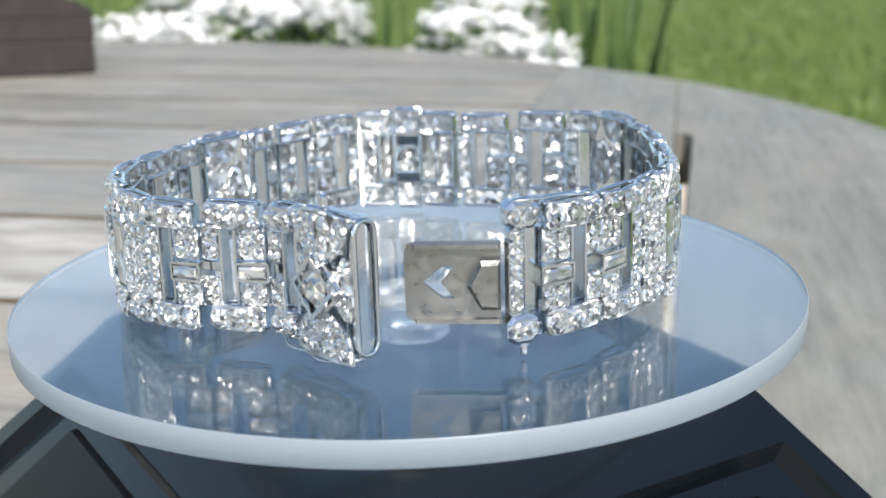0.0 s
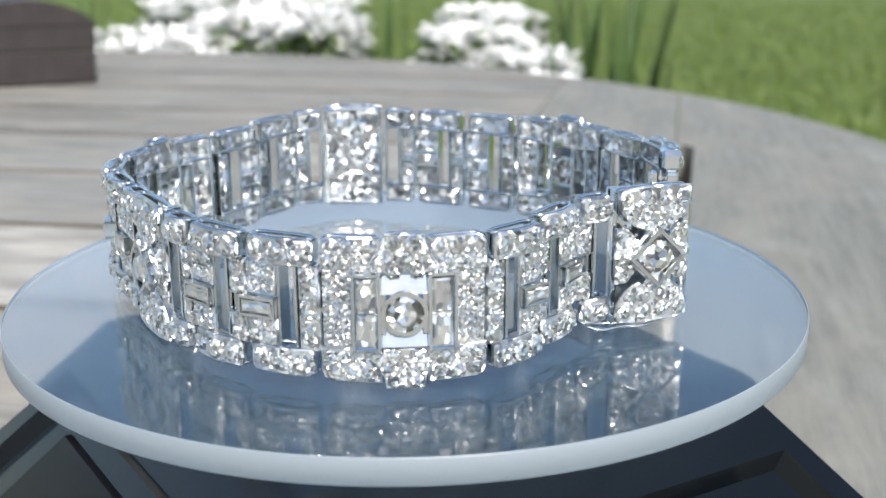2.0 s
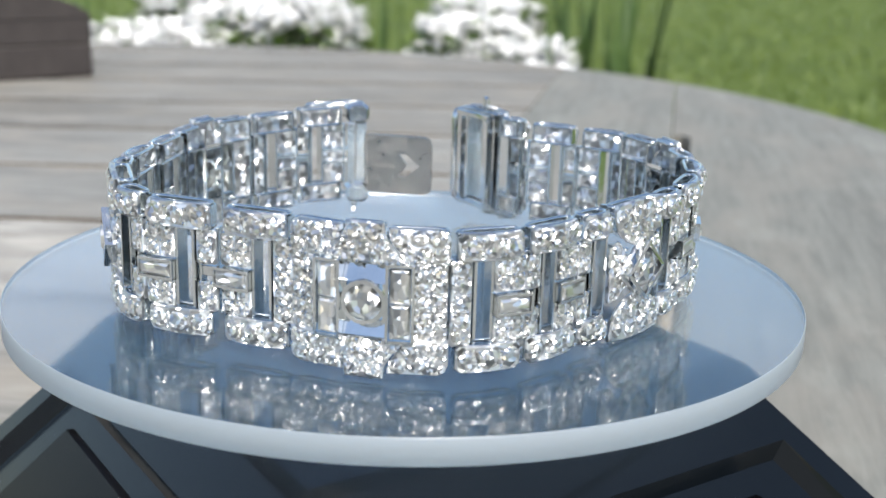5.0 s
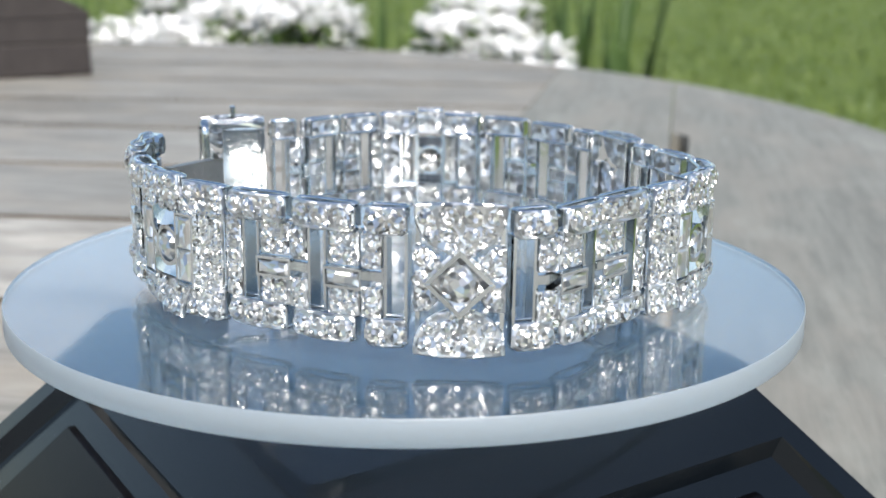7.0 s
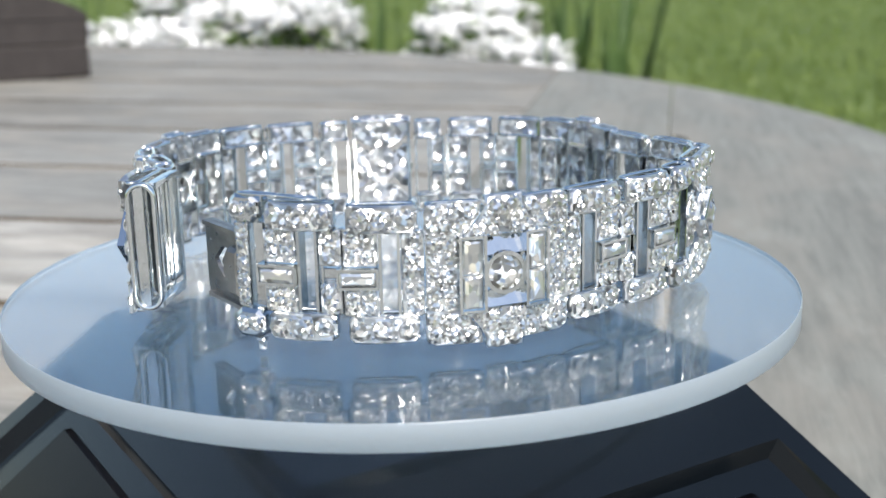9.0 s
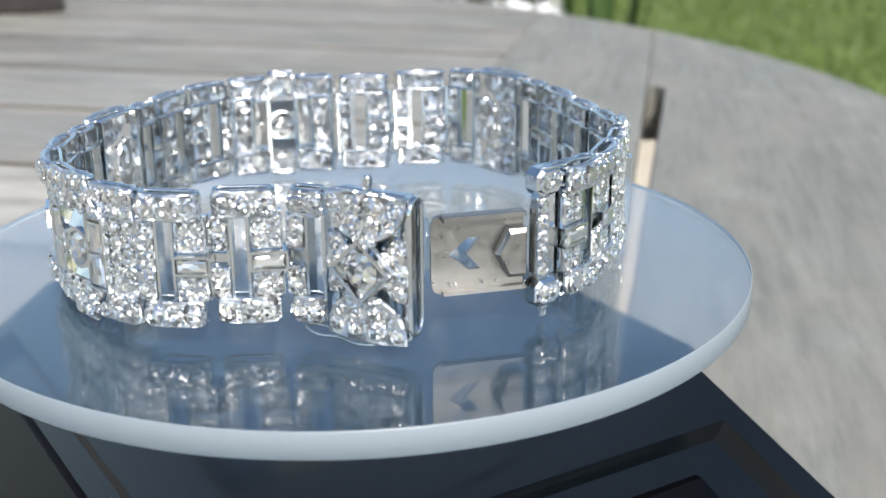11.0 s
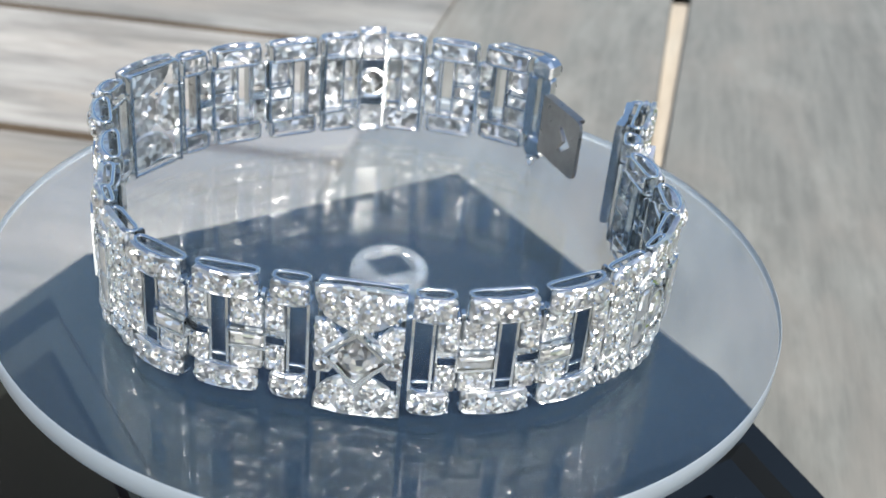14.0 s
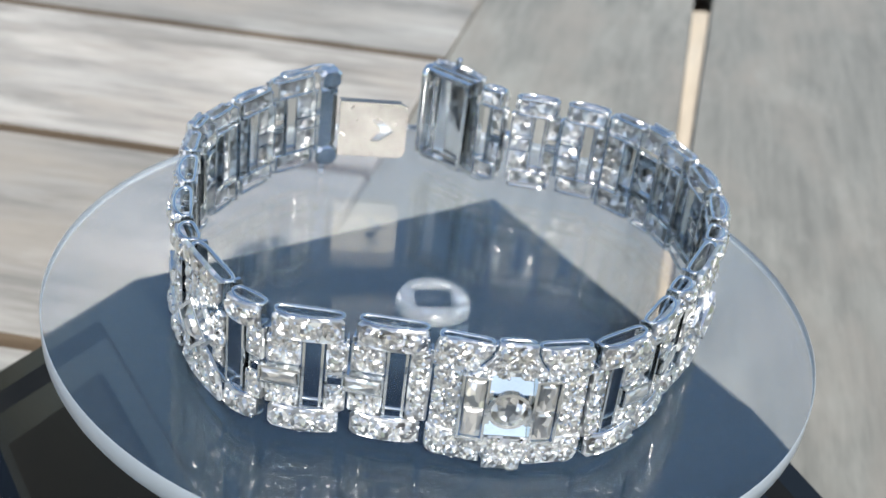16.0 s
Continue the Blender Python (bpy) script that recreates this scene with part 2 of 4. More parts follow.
def prism(bm, outline, z0, z1, c=0.0, place=None, material=0):
    """An upright prism over a convex outline, chamfered by c above and below; place maps (x, y, z) to the mesh's space."""
    place = place or (lambda x, y, z: (x, y, z))
    n = len(outline)
    cx, cy = sum(p[0] for p in outline) / n, sum(p[1] for p in outline) / n

    def ring(z, inset):
        out = []
        for x, y in outline:
            d = math.hypot(x - cx, y - cy) or 1
            k = max(0.2, 1 - inset * 1.25 / d)
            out.append(bm.verts.new(place(cx + (x - cx) * k, cy + (y - cy) * k, z)))
        return out
    rings = [ring(z0, c), ring(z0 + c, 0), ring(z1 - c, 0), ring(z1, c)] if c else [ring(z0, 0), ring(z1, 0)]
    faces = [bm.faces.new(rings[0][::-1]), bm.faces.new(rings[-1])]
    for a, b in zip(rings, rings[1:]):
        for i in range(n):
            j = (i + 1) % n
            faces.append(bm.faces.new((a[i], a[j], b[j], b[i])))
    for f in faces:
        f.material_index = material
    return faces


def rect(x0, x1, y0, y1, r=0.0, seg=1):
    """A rectangle's outline with its corners cut by r and its long sides divided."""
    if r:
        base = [(x0 + r, y0), (x1 - r, y0), (x1, y0 + r), (x1, y1 - r), (x1 - r, y1), (x0 + r, y1), (x0, y1 - r), (x0, y0 + r)]
    else:
        base = [(x0, y0), (x1, y0), (x1, y1), (x0, y1)]
    out = []
    for a, b in zip(base, base[1:] + base[:1]):
        k = seg if abs(a[1] - b[1]) < 1e-9 else 1
        out += [(a[0] + (b[0] - a[0]) * i / k, a[1] + (b[1] - a[1]) * i / k) for i in range(k)]
    return out


def clipped(poly, nx, ny, d):
    """The part of a convex polygon with nx * x + ny * y <= d."""
    out = []
    for a, b in zip(poly, poly[1:] + poly[:1]):
        da, db = nx * a[0] + ny * a[1] - d, nx * b[0] + ny * b[1] - d
        if da <= 0:
            out.append(a)
        if da * db < 0:
            k = da / (da - db)
            out.append((a[0] + (b[0] - a[0]) * k, a[1] + (b[1] - a[1]) * k))
    return out


TABLE_Z, GROUND_Z = -0.0374, -0.78

# ---- lawn ----
bm = bmesh.new()
bmesh.ops.create_grid(bm, x_segments=8, y_segments=8, size=600)
lawn = mesh_object("ground", bm, LAWN)
lawn.location = (0, 0, GROUND_Z)
tagged(lawn, "sunlit green lawn around the wooden table", "lawn", kind="structure")

rng = random.Random(4)
verts, faces = [], []
for i in range(26000):
    y = rng.uniform(4.0, 14.0)
    x = rng.uniform(-0.30, 0.62) * y
    h, w, a = rng.uniform(0.03, 0.085), rng.uniform(0.003, 0.007), rng.uniform(0, 6.3)
    dx, dy = math.cos(a) * w, math.sin(a) * w
    lx, ly = rng.uniform(-0.04, 0.04), rng.uniform(-0.04, 0.04)
    k = len(verts)
    verts += [(x - dx, y - dy, 0), (x + dx, y + dy, 0), (x + lx, y + ly, h)]
    faces.append((k, k + 1, k + 2))
me = bpy.data.meshes.new("grass")
me.from_pydata(verts, [], faces)
me.materials.append(GRASS)
grass = new("grass", me)
grass.location = (0, 0, GROUND_Z)
tagged(grass, "short bright green grass blades of the lawn", "grass", kind="stuff")


# Unseen slab added below the table for neutral grey reflections and bounce light.
BOUNCE_GREY, _n, _l, _b = shader("paving", Roughness=0.8)
_t = _n.new("ShaderNodeTexCoord")
_r = ramp(_n, [(0.35, (0.24, 0.235, 0.225)), (0.7, (0.36, 0.35, 0.33))])
_l.new(noise_at(_n, _l, _t.outputs["Object"], 6, 6, 0.7), _r.inputs[0])
_l.new(_r.outputs[0], _b.inputs["Base Color"])
bm = bmesh.new()
prism(bm, rect(-6, 6, -9, 0.8), GROUND_Z - 0.05, GROUND_Z + 0.006, 0.003)
tagged(mesh_object("bounce_slab", bm, BOUNCE_GREY), "unseen grey slab added under the table for neutral reflections", "paving", kind="structure")
# ---- wooden table ----
CX, CY, CR = -0.2107, 0.2453, 0.3814
OUTLINE = [(CX + CR * math.cos(i * math.pi / 48), CY + CR * math.sin(i * math.pi / 48)) for i in range(49)]
OUTLINE += [(CX + CR * math.cos(math.pi + i * math.pi / 24), -0.12 + CR * math.sin(math.pi + i * math.pi / 24)) for i in range(25)]
table = new("garden_table")
table.location = (CX, 0.06, GROUND_Z + 0.006)
tagged(table, "round weathered grey wooden garden table with slatted top", "table")
THICK = 0.024


px, py = 0.1311, 0.9914                      # the way across the planks


def to_table(x, y, z):
    return (x - CX, y - 0.06, z - GROUND_Z - 0.006)


WOOD_BLEACHED = wood("bleached_wood_across", -7.6, (0.60, 0.585, 0.54), (0.36, 0.345, 0.31), (0.56, 0.51, 0.44), 0.66)
WOOD_BROWNED = wood("browned_wood_across", -7.6, (0.365, 0.355, 0.325), (0.235, 0.228, 0.205), (0.37, 0.34, 0.29), 0.71)


def board(poly, material, name="plank", thick=THICK, round_=0.0012):
    bm = bmesh.new()
    for f in prism(bm, poly, TABLE_Z - thick, TABLE_Z, round_, to_table)[2:]:
        f.normal_update()
        # side faces along the gaps take a darker brown than the tops
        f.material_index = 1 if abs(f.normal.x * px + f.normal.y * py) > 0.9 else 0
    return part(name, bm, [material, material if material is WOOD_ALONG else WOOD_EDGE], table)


MITRE = lambda y: -0.0315 + 0.2 * y
for k in range(-8, 9):
    lo = px * -0.1 + py * (0.1055 + 0.0682 * (k - 1)) + 0.0017
    hi = px * -0.1 + py * (0.1055 + 0.0682 * k) - 0.0017
    poly = clipped(clipped(clipped(OUTLINE, px, py, hi), -px, -py, -lo), 1.0, -0.2, -0.0315 - 0.0004)
    if len(poly) > 2:
        board(poly, WOOD_BLEACHED if k == 1 else WOOD_BROWNED if k > 3 or k == 0 else WOOD_ACROSS, thick=0.0140, round_=0.0005)
slit_l = lambda y: 0.058 + (y - 0.151) * 0.2013
slit_r = lambda y: 0.062 + (y - 0.150) * 0.2200
C0 = 0.058 - 0.151 * 0.2013
board(clipped(clipped(OUTLINE, -1.0, 0.2, 0.0315 - 0.0004), 1.0, -0.2013, C0), WOOD_ALONG)
right = clipped(OUTLINE, -1.0, 0.2013, -C0 - 0.0004)
low = min((p for p in right if abs(p[0] - slit_l(p[1]) - 0.0004) < 1e-4), key=lambda p: p[1])
i = right.index(low)
END = 0.298
notch = [(slit_l(END) + 0.0004, END), (slit_l(END) + 0.003, END - 0.0005), (slit_r(END - 0.006), END - 0.006), (slit_r(low[1]), low[1])]
bm = bmesh.new()
ring = right[:i] + (notch if right[i - 1][1] > low[1] else notch[::-1]) + right[i + 1:]
top = [bm.verts.new(to_table(x, y, TABLE_Z)) for x, y in ring]
bot = [bm.verts.new(to_table(x, y, TABLE_Z - THICK)) for x, y in ring]
bm.faces.new(top), bm.faces.new(bot[::-1])
for a in range(len(ring)):
    c = (a + 1) % len(ring)
    bm.faces.new((top[a], bot[a], bot[c], top[c]))
part("plank", bm, WOOD_ALONG, table)
# Board added below the planks, coloured dark brown to deepen the gaps.
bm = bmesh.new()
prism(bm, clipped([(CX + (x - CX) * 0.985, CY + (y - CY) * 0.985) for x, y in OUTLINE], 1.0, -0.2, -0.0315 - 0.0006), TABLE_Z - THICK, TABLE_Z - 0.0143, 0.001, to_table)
part("underlay", bm, WOOD_DARK, table, "added dark brown board that shows in the plank gaps")
# the pale spline in the open joint
bm = bmesh.new()
prism(bm, [(slit_l(-0.3) + 0.0002, -0.3), (slit_r(-0.3) - 0.0002, -0.3), (slit_r(0.219) - 0.0002, 0.219), (slit_l(0.219) + 0.0002, 0.219)][::1], TABLE_Z - 0.018, TABLE_Z - 0.0016, 0.0004, to_table)
part("spline", bm, WOOD_UNDER, table, "pale raw wood spline in the open joint")
# dark board added under the open joint, to hide the lawn and darken it
bm = bmesh.new()
prism(bm, [(slit_l(-0.25) - 0.03, -0.25), (slit_l(-0.25) + 0.05, -0.25), (slit_l(0.42) + 0.05, 0.42), (slit_l(0.42) - 0.03, 0.42)],
      TABLE_Z - THICK - 0.04, TABLE_Z - THICK - 0.0005, 0.001, to_table)
part("bearer", bm, WOOD_DARK, table)
for lx, ly in ((-0.2, -0.2), (0.2, -0.2), (-0.2, 0.24), (0.16, 0.24)):
    bm = bmesh.new()
    prism(bm, rect(lx - 0.03, lx + 0.03, ly - 0.03, ly + 0.03), 0.0, TABLE_Z - THICK - 0.0005 - GROUND_Z - 0.006, 0.003)
    part("leg", bm, WOOD_ALONG, table)


# ---- turntable ----
turntable = new("solar_turntable")
turntable.location = (0, 0, TABLE_Z)
tagged(turntable, "black plastic solar turntable with a clear round disc on top", "turntable")
UP = -TABLE_Z
TOP, R_TOP, R_LOW, CORNER = -0.0090, 0.0362, 0.0690, -12.5


def base_at(z, around, inward=0.0):
    """A point of the sloping sides: around counts corners, with fractions along a side."""
    r = R_TOP + (TOP - z) / (TOP - TABLE_Z) * (R_LOW - R_TOP) - inward
    k = math.floor(around)
    p = [Vector((r * math.cos(radians(CORNER + 90 * q)), r * math.sin(radians(CORNER + 90 * q)))) for q in (k, k + 1)]
    q = p[0].lerp(p[1], around - k)
    return Vector((q.x, q.y, z + UP))


bm = bmesh.new()
V = bm.verts.new
RZ0, RZ1 = -0.0152, -0.0335
for s in range(4):
    m0, m1 = 0.05, 0.045
    outer = [base_at(TOP - 0.0008, s), base_at(TOP - 0.0008, s + 0.9999), base_at(TABLE_Z + 0.0002, s + 0.9999), base_at(TABLE_Z + 0.0002, s)]
    inner = [base_at(RZ0, s + m0), base_at(RZ0, s + 1 - m0), base_at(RZ1, s + 1 - m1), base_at(RZ1, s + m1)]
    deep = [base_at(RZ0 - 0.0022, s + m0 + 0.012, 0.0030), base_at(RZ0 - 0.0022, s + 1 - m0 - 0.012, 0.0030),
            base_at(RZ1, s + 1 - m1 - 0.012, 0.0030), base_at(RZ1, s + m1 + 0.012, 0.0030)]
    lid = [base_at(TOP, s, 0.0009), base_at(TOP, s + 0.9999, 0.0009)]
    o, i_, d, t_ = ([V(p) for p in q] for q in (outer, inner, deep, lid))
    for a in range(4):
        c = (a + 1) % 4
        bm.faces.new((o[a], o[c], i_[c], i_[a]))
        bm.faces.new((i_[a], i_[c], d[c], d[a]))
    bm.faces.new(d)
    bm.faces.new((t_[0], t_[1], o[1], o[0]))
bm.faces.new([V(base_at(TOP, s, 0.0009)) for s in range(4)])
bm.faces.new([V(base_at(TABLE_Z + 0.0002, s)) for s in range(4)])
bmesh.ops.remove_doubles(bm, verts=bm.verts, dist=0.00002)
base = part("base", bm, BLACK, turntable, "glossy black plastic pyramid base")
for s in range(4):
    n = (base_at(-0.02, s + 0.5) - base_at(-0.02, s + 0.5, 0.001)).normalized() * 0.0009
    bm = bmesh.new()
    for z0, z1, a0, a1 in ((-0.0195, -0.0315, 0.15, 0.85),):
        f = [base_at(z0, s + a0, 0.0030) + n, base_at(z0, s + a1, 0.0030) + n, base_at(z1, s + a1 + 0.012, 0.0030) + n, base_at(z1, s + a0 - 0.012, 0.0030) + n]
        g = [p - n * 0.95 for p in f]
        f, g = [bm.verts.new(p) for p in f], [bm.verts.new(p) for p in g]
        bm.faces.new(f), bm.faces.new(g[::-1])
        for a in range(4):
            bm.faces.new((f[a], g[a], g[(a + 1) % 4], f[(a + 1) % 4]))
    panel = part("solar_panel", bm, CELL, base, "dark solar cell set in the sloping side")

DISC_R, DISC_H = 0.0425, 0.0025
bm = bmesh.new()
n = 160
R1, H = DISC_R, DISC_H
rings = []
for r, z in ((R1 - 0.0001, 0.0), (R1, -0.0001), (R1, -H + 0.0001), (R1 - 0.0001, -H)):
    rings.append([bm.verts.new((r * math.cos(2 * math.pi * i / n), r * math.sin(2 * math.pi * i / n), z)) for i in range(n)])
bm.faces.new(rings[0])
bm.faces.new(rings[-1][::-1]).material_index = 2
for a, b in zip(rings, rings[1:]):
    for i in range(n):
        j = (i + 1) % n
        f = bm.faces.new((a[i], b[i], b[j], a[j]))
        f.smooth, f.material_index = True, 1
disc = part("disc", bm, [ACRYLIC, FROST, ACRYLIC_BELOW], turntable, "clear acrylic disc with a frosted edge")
disc.visible_shadow = False
# the clear hub below the disc, with a square socket
bm = bmesh.new()
n = 48
rows = []
for r, z, hole in ((0.0043, TOP + 0.0009, 0), (0.0044, TOP + 0.0012, 0), (0.0044, -0.0043, 0), (0.00428, -0.0036, 0), (0.0039, -0.0031, 0), (0.0035, -0.0029, 0), (0.0, -0.0030, 0.0023), (0.0, -0.0036, 0.0021), (0.0, TOP + 0.0009, 0.0021)):
    ring = []
    for i in range(n):
        a = 2 * math.pi * (i + 0.5) / n
        q = r if not hole else min(hole / max(abs(math.cos(a)), abs(math.sin(a))), hole * 1.3)
        ring.append(bm.verts.new((q * math.cos(a), q * math.sin(a), z)))
    rows.append(ring)
for k, (a, b) in enumerate(zip(rows, rows[1:] + rows[:1])):
    for i in range(n):
        f = bm.faces.new((a[i], a[(i + 1) % n], b[(i + 1) % n], b[i]))
        f.smooth, f.material_index = k < 6, 1 if 2 <= k <= 6 else 0
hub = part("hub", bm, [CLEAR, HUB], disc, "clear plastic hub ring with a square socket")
hub.visible_shadow = False



# ---- jewelled bracelet ----
MM = 0.001
bracelet = new("bracelet")
tagged(bracelet, "open platinum bracelet of diamond-set links on the clear disc", "bracelet")


def site(x, y, yaw, z, bow=30.0):
    """A link's seat: its middle, the way along the band in degrees, its lift and the radius to which it is bowed, in millimetres.
    Gives the map from (u along the band, v up, w outward) to the bracelet's space."""
    tx, ty = math.cos(radians(yaw)), math.sin(radians(yaw))

    def place(u, v, w):
        b = u / bow
        along, out = (bow + w) * math.sin(b), (bow + w) * math.cos(b) - bow
        return (x + along * tx + out * ty) * MM, (y + along * ty - out * tx) * MM, (z + v) * MM
    return place


def gem_mesh(name, n, table, height):
    bm = bmesh.new()
    t = [bm.verts.new((table * math.cos(2 * math.pi * (i + 0.5) / n), table * math.sin(2 * math.pi * (i + 0.5) / n), height)) for i in range(n)]
    g = [bm.verts.new((0.5 * math.cos(2 * math.pi * i / n), 0.5 * math.sin(2 * math.pi * i / n), 0.0)) for i in range(n)]
    p = bm.verts.new((0, 0, -0.40))
    bm.faces.new(t)
    for i in range(n):
        j = (i + 1) % n
        bm.faces.new((g[i], g[j], t[i])), bm.faces.new((t[i], g[j], t[j])), bm.faces.new((g[j], g[i], p))
    bmesh.ops.recalc_face_normals(bm, faces=bm.faces)
    me = bpy.data.meshes.new(name)
    bm.to_mesh(me)
    bm.free()
    me.materials.append(DIAMOND if n < 10 else CENTRE)
    return me


def baguette_mesh(name):
    bm = bmesh.new()
    rings = [[bm.verts.new((x * k, y * k2, z)) for x, y in ((-.5, -.5), (.5, -.5), (.5, .5), (-.5, .5))]
             for k, k2, z in ((0.88, 0.35, -0.45), (1, 1, 0), (0.92, 0.8, 0.16), (0.82, 0.52, 0.26))]
    bm.faces.new(rings[0][::-1]), bm.faces.new(rings[-1])
    for a, b in zip(rings, rings[1:]):
        for i in range(4):
            bm.faces.new((a[i], a[(i + 1) % 4], b[(i + 1) % 4], b[i]))
    bmesh.ops.recalc_face_normals(bm, faces=bm.faces)
    me = bpy.data.meshes.new(name)
    bm.to_mesh(me)
    bm.free()
    me.materials.append(STEP_CUT)
    return me


SMALL, LARGE, STEP = gem_mesh("diamond", 8, 0.28, 0.17), gem_mesh("large_diamond", 14, 0.29, 0.17), baguette_mesh("baguette")
grng = random.Random(11)


class Link:
    """One link: a metal setting with its stones, on its seat."""

    def __init__(self, place):
        self.place, self.bm, self.stones = place, bmesh.new(), []

    def block(self, u0, u1, v0, v1, w0, w1, c=0.12, r=0.0, bulge=0.0, seg=1):
        uc, hw = (u0 + u1) / 2, (u1 - u0) / 2
        mapped = self.place if not bulge else (lambda u, v, w: self.place(u, v, w + (bulge * (1 - ((u - uc) / hw) ** 2) if w > w1 - 0.5 else 0)))
        prism(self.bm, rect(u0, u1, v0, v1, r, seg), w0, w1, c, mapped, 1 if w1 - w0 < 0.62 else 0)

    def shape(self, outline, w0, w1, c=0.12):
        prism(self.bm, outline, w0, w1, c, self.place, 1 if w1 - w0 < 0.62 else 0)

    def stone(self, u, v, w, d, mesh=None, dv=None, spin=None, flat=None):
        o = Vector(self.place(u, v, w))
        e = 0.05
        x = (Vector(self.place(u + e, v, w)) - o).normalized()
        y = Vector((0, 0, 1))
        if spin is None:
            spin = grng.uniform(0, 6.28)
            tilt = grng.uniform(-0.22, 0.22), grng.uniform(-0.22, 0.22)
        else:
            tilt = 0, 0
        z = x.cross(y)
        m = Matrix((x, y, z)).transposed().to_4x4()
        m = Matrix.Translation(o) @ m @ Euler((tilt[0], tilt[1], spin)).to_matrix().to_4x4() @ Matrix.Diagonal((d * MM * (1.0 if mesh else 1.16), (dv or d) * MM * (1.0 if mesh else 1.16), (flat or min(d, dv or d)) * MM, 1))
        self.stones.append((mesh or SMALL, m))

    def loop(self, u0, u1, v, w0, w1, thick=0.42, bulge=0.0):
        """A rounded, hollow rail that lies flat: a bowed front and a straighter back."""
        uc, hu, wc, n = (u0 + u1) / 2, (u1 - u0) / 2 - thick / 2, (w0 + w1) / 2, 28
        rings = []
        for i in range(n):
            a = 2 * math.pi * i / n
            ca, sa = math.cos(a), math.sin(a)
            x = math.copysign(abs(ca) ** 0.55, ca)
            y = math.copysign(abs(sa) ** 0.7, sa)
            hw = (w1 - w0) / 2 - thick / 2
            pu, pw = uc + hu * x, wc + hw * y + (bulge * (1 - x * x) if y > 0 else 0)
            ln = math.hypot(ca / hu, sa / hw)
            nu, nw = ca / hu / ln, sa / hw / ln
            ring = []
            for j in range(8):
                b = 2 * math.pi * (j + 0.5) / 8
                q, s = thick * 0.54 * math.cos(b), thick * 0.54 * math.sin(b)
                ring.append(self.bm.verts.new(self.place(pu + nu * q, v + s, pw + nw * q)))
            rings.append(ring)
        for a, b in zip(rings, rings[1:] + rings[:1]):
            for j in range(8):
                self.bm.faces.new((a[j], b[j], b[(j + 1) % 8], a[(j + 1) % 8])).smooth = True

    def mouth(self, u0, u1, v0, v1, w0, w1, thick, r):
        """An upright rounded frame across the band, from u0 to u1."""
        def corners(inset):
            q, pts = max(0.08, r - inset), []
            for cv, cw, a in ((v1 - r, w1 - r, 0), (v0 + r, w1 - r, 90), (v0 + r, w0 + r, 180), (v1 - r, w0 + r, 270)):
                for i in range(6):
                    b = radians(a + 18 * i)
                    pts.append((cv + q * math.cos(b), cw + q * math.sin(b)))
            return pts
        rows = []
        for u, inset in ((u0, 0.0), (u1 - 0.12, 0.0), (u1, 0.12), (u1, thick - 0.08), (u1 - 0.1, thick), (u0, thick)):
            rows.append([self.bm.verts.new(self.place(u, v, w)) for v, w in corners(inset)])
        for a, b in zip(rows, rows[1:] + rows[:1]):
            n = len(a)
            for i in range(n):
                self.bm.faces.new((a[i], a[(i + 1) % n], b[(i + 1) % n], b[i])).smooth = True

    def bead(self, u, v, w, s=0.17):
        p = self.place
        top = self.bm.verts.new(p(u, v, w + s * 1.4))
        b = [self.bm.verts.new(p(u + s * x, v + s * y, w - 0.12)) for x, y in ((-1, -1), (1, -1), (1, 1), (-1, 1))]
        m = [self.bm.verts.new(p(u + s * 0.8 * x, v + s * 0.8 * y, w + s * 0.8)) for x, y in ((-1, -1), (1, -1), (1, 1), (-1, 1))]
        for i in range(4):
            j = (i + 1) % 4
            self.bm.faces.new((b[i], b[j], m[j], m[i])), self.bm.faces.new((m[i], m[j], top))

    def row(self, u0, u1, v, w, n, d, bulge=0.0):
        hw = (u1 - u0) / 2
        for i in range(n):
            u = u0 + (u1 - u0) * (i + 0.5) / n
            lift = bulge * (1 - ((u - u0 - hw) / hw) ** 2)
            self.stone(u, v, w + lift, d * grng.uniform(0.94, 1.05))
            for sv in (-1, 1):
                self.bead(u + (u1 - u0) / n * 0.5, v + sv * d * 0.36, w + lift)

    def column(self, u, v0, v1, w, n, d):
        for i in range(n):
            v = v0 + (v1 - v0) * (i + 0.5) / n
            self.stone(u, v, w, d * grng.uniform(0.94, 1.05))
            for su in (-1, 1):
                self.bead(u + su * d * 0.36, v + (v1 - v0) / n * 0.5, w)

    def done(self, label):
        ob = part("link", self.bm, [PLATINUM, PAVE], bracelet, label)
        for mesh, m in self.stones:
            s = new("baguette" if mesh is STEP else "diamond", mesh)
            s.parent, s.matrix_basis = ob, m
        return ob


def bars(k, W, n, u0=None):
    """The pave bars along the band's two edges."""
    a = -W / 2 if u0 is None else u0
    for v0, v1 in ((10.35, 12.75), (0.55, 2.95)):
        g = 0.52
        k.block(a + g, a + W - g, v0, v1, -0.35, 0.15, 0.12, 0.35, 0.45, 4)
        for v in (v0 + 0.16, v1 - 0.12):
            k.loop(a + g - 0.05, a + W - g + 0.05, v, -1.6, -0.06, 0.36, 0.46)
        for e in (a + g + 0.1, a + W - g - 0.4):
            k.block(e, e + 0.3, v0 + 0.3, v1 - 0.3, -1.6, -0.3, 0.06)
        k.row(a + g + 0.1, a + W - g - 0.1, (v0 + v1) / 2 - 0.03, 0.16, n, min(1.75, (W - 2 * g - 0.2) / n * 1.0), 0.45)


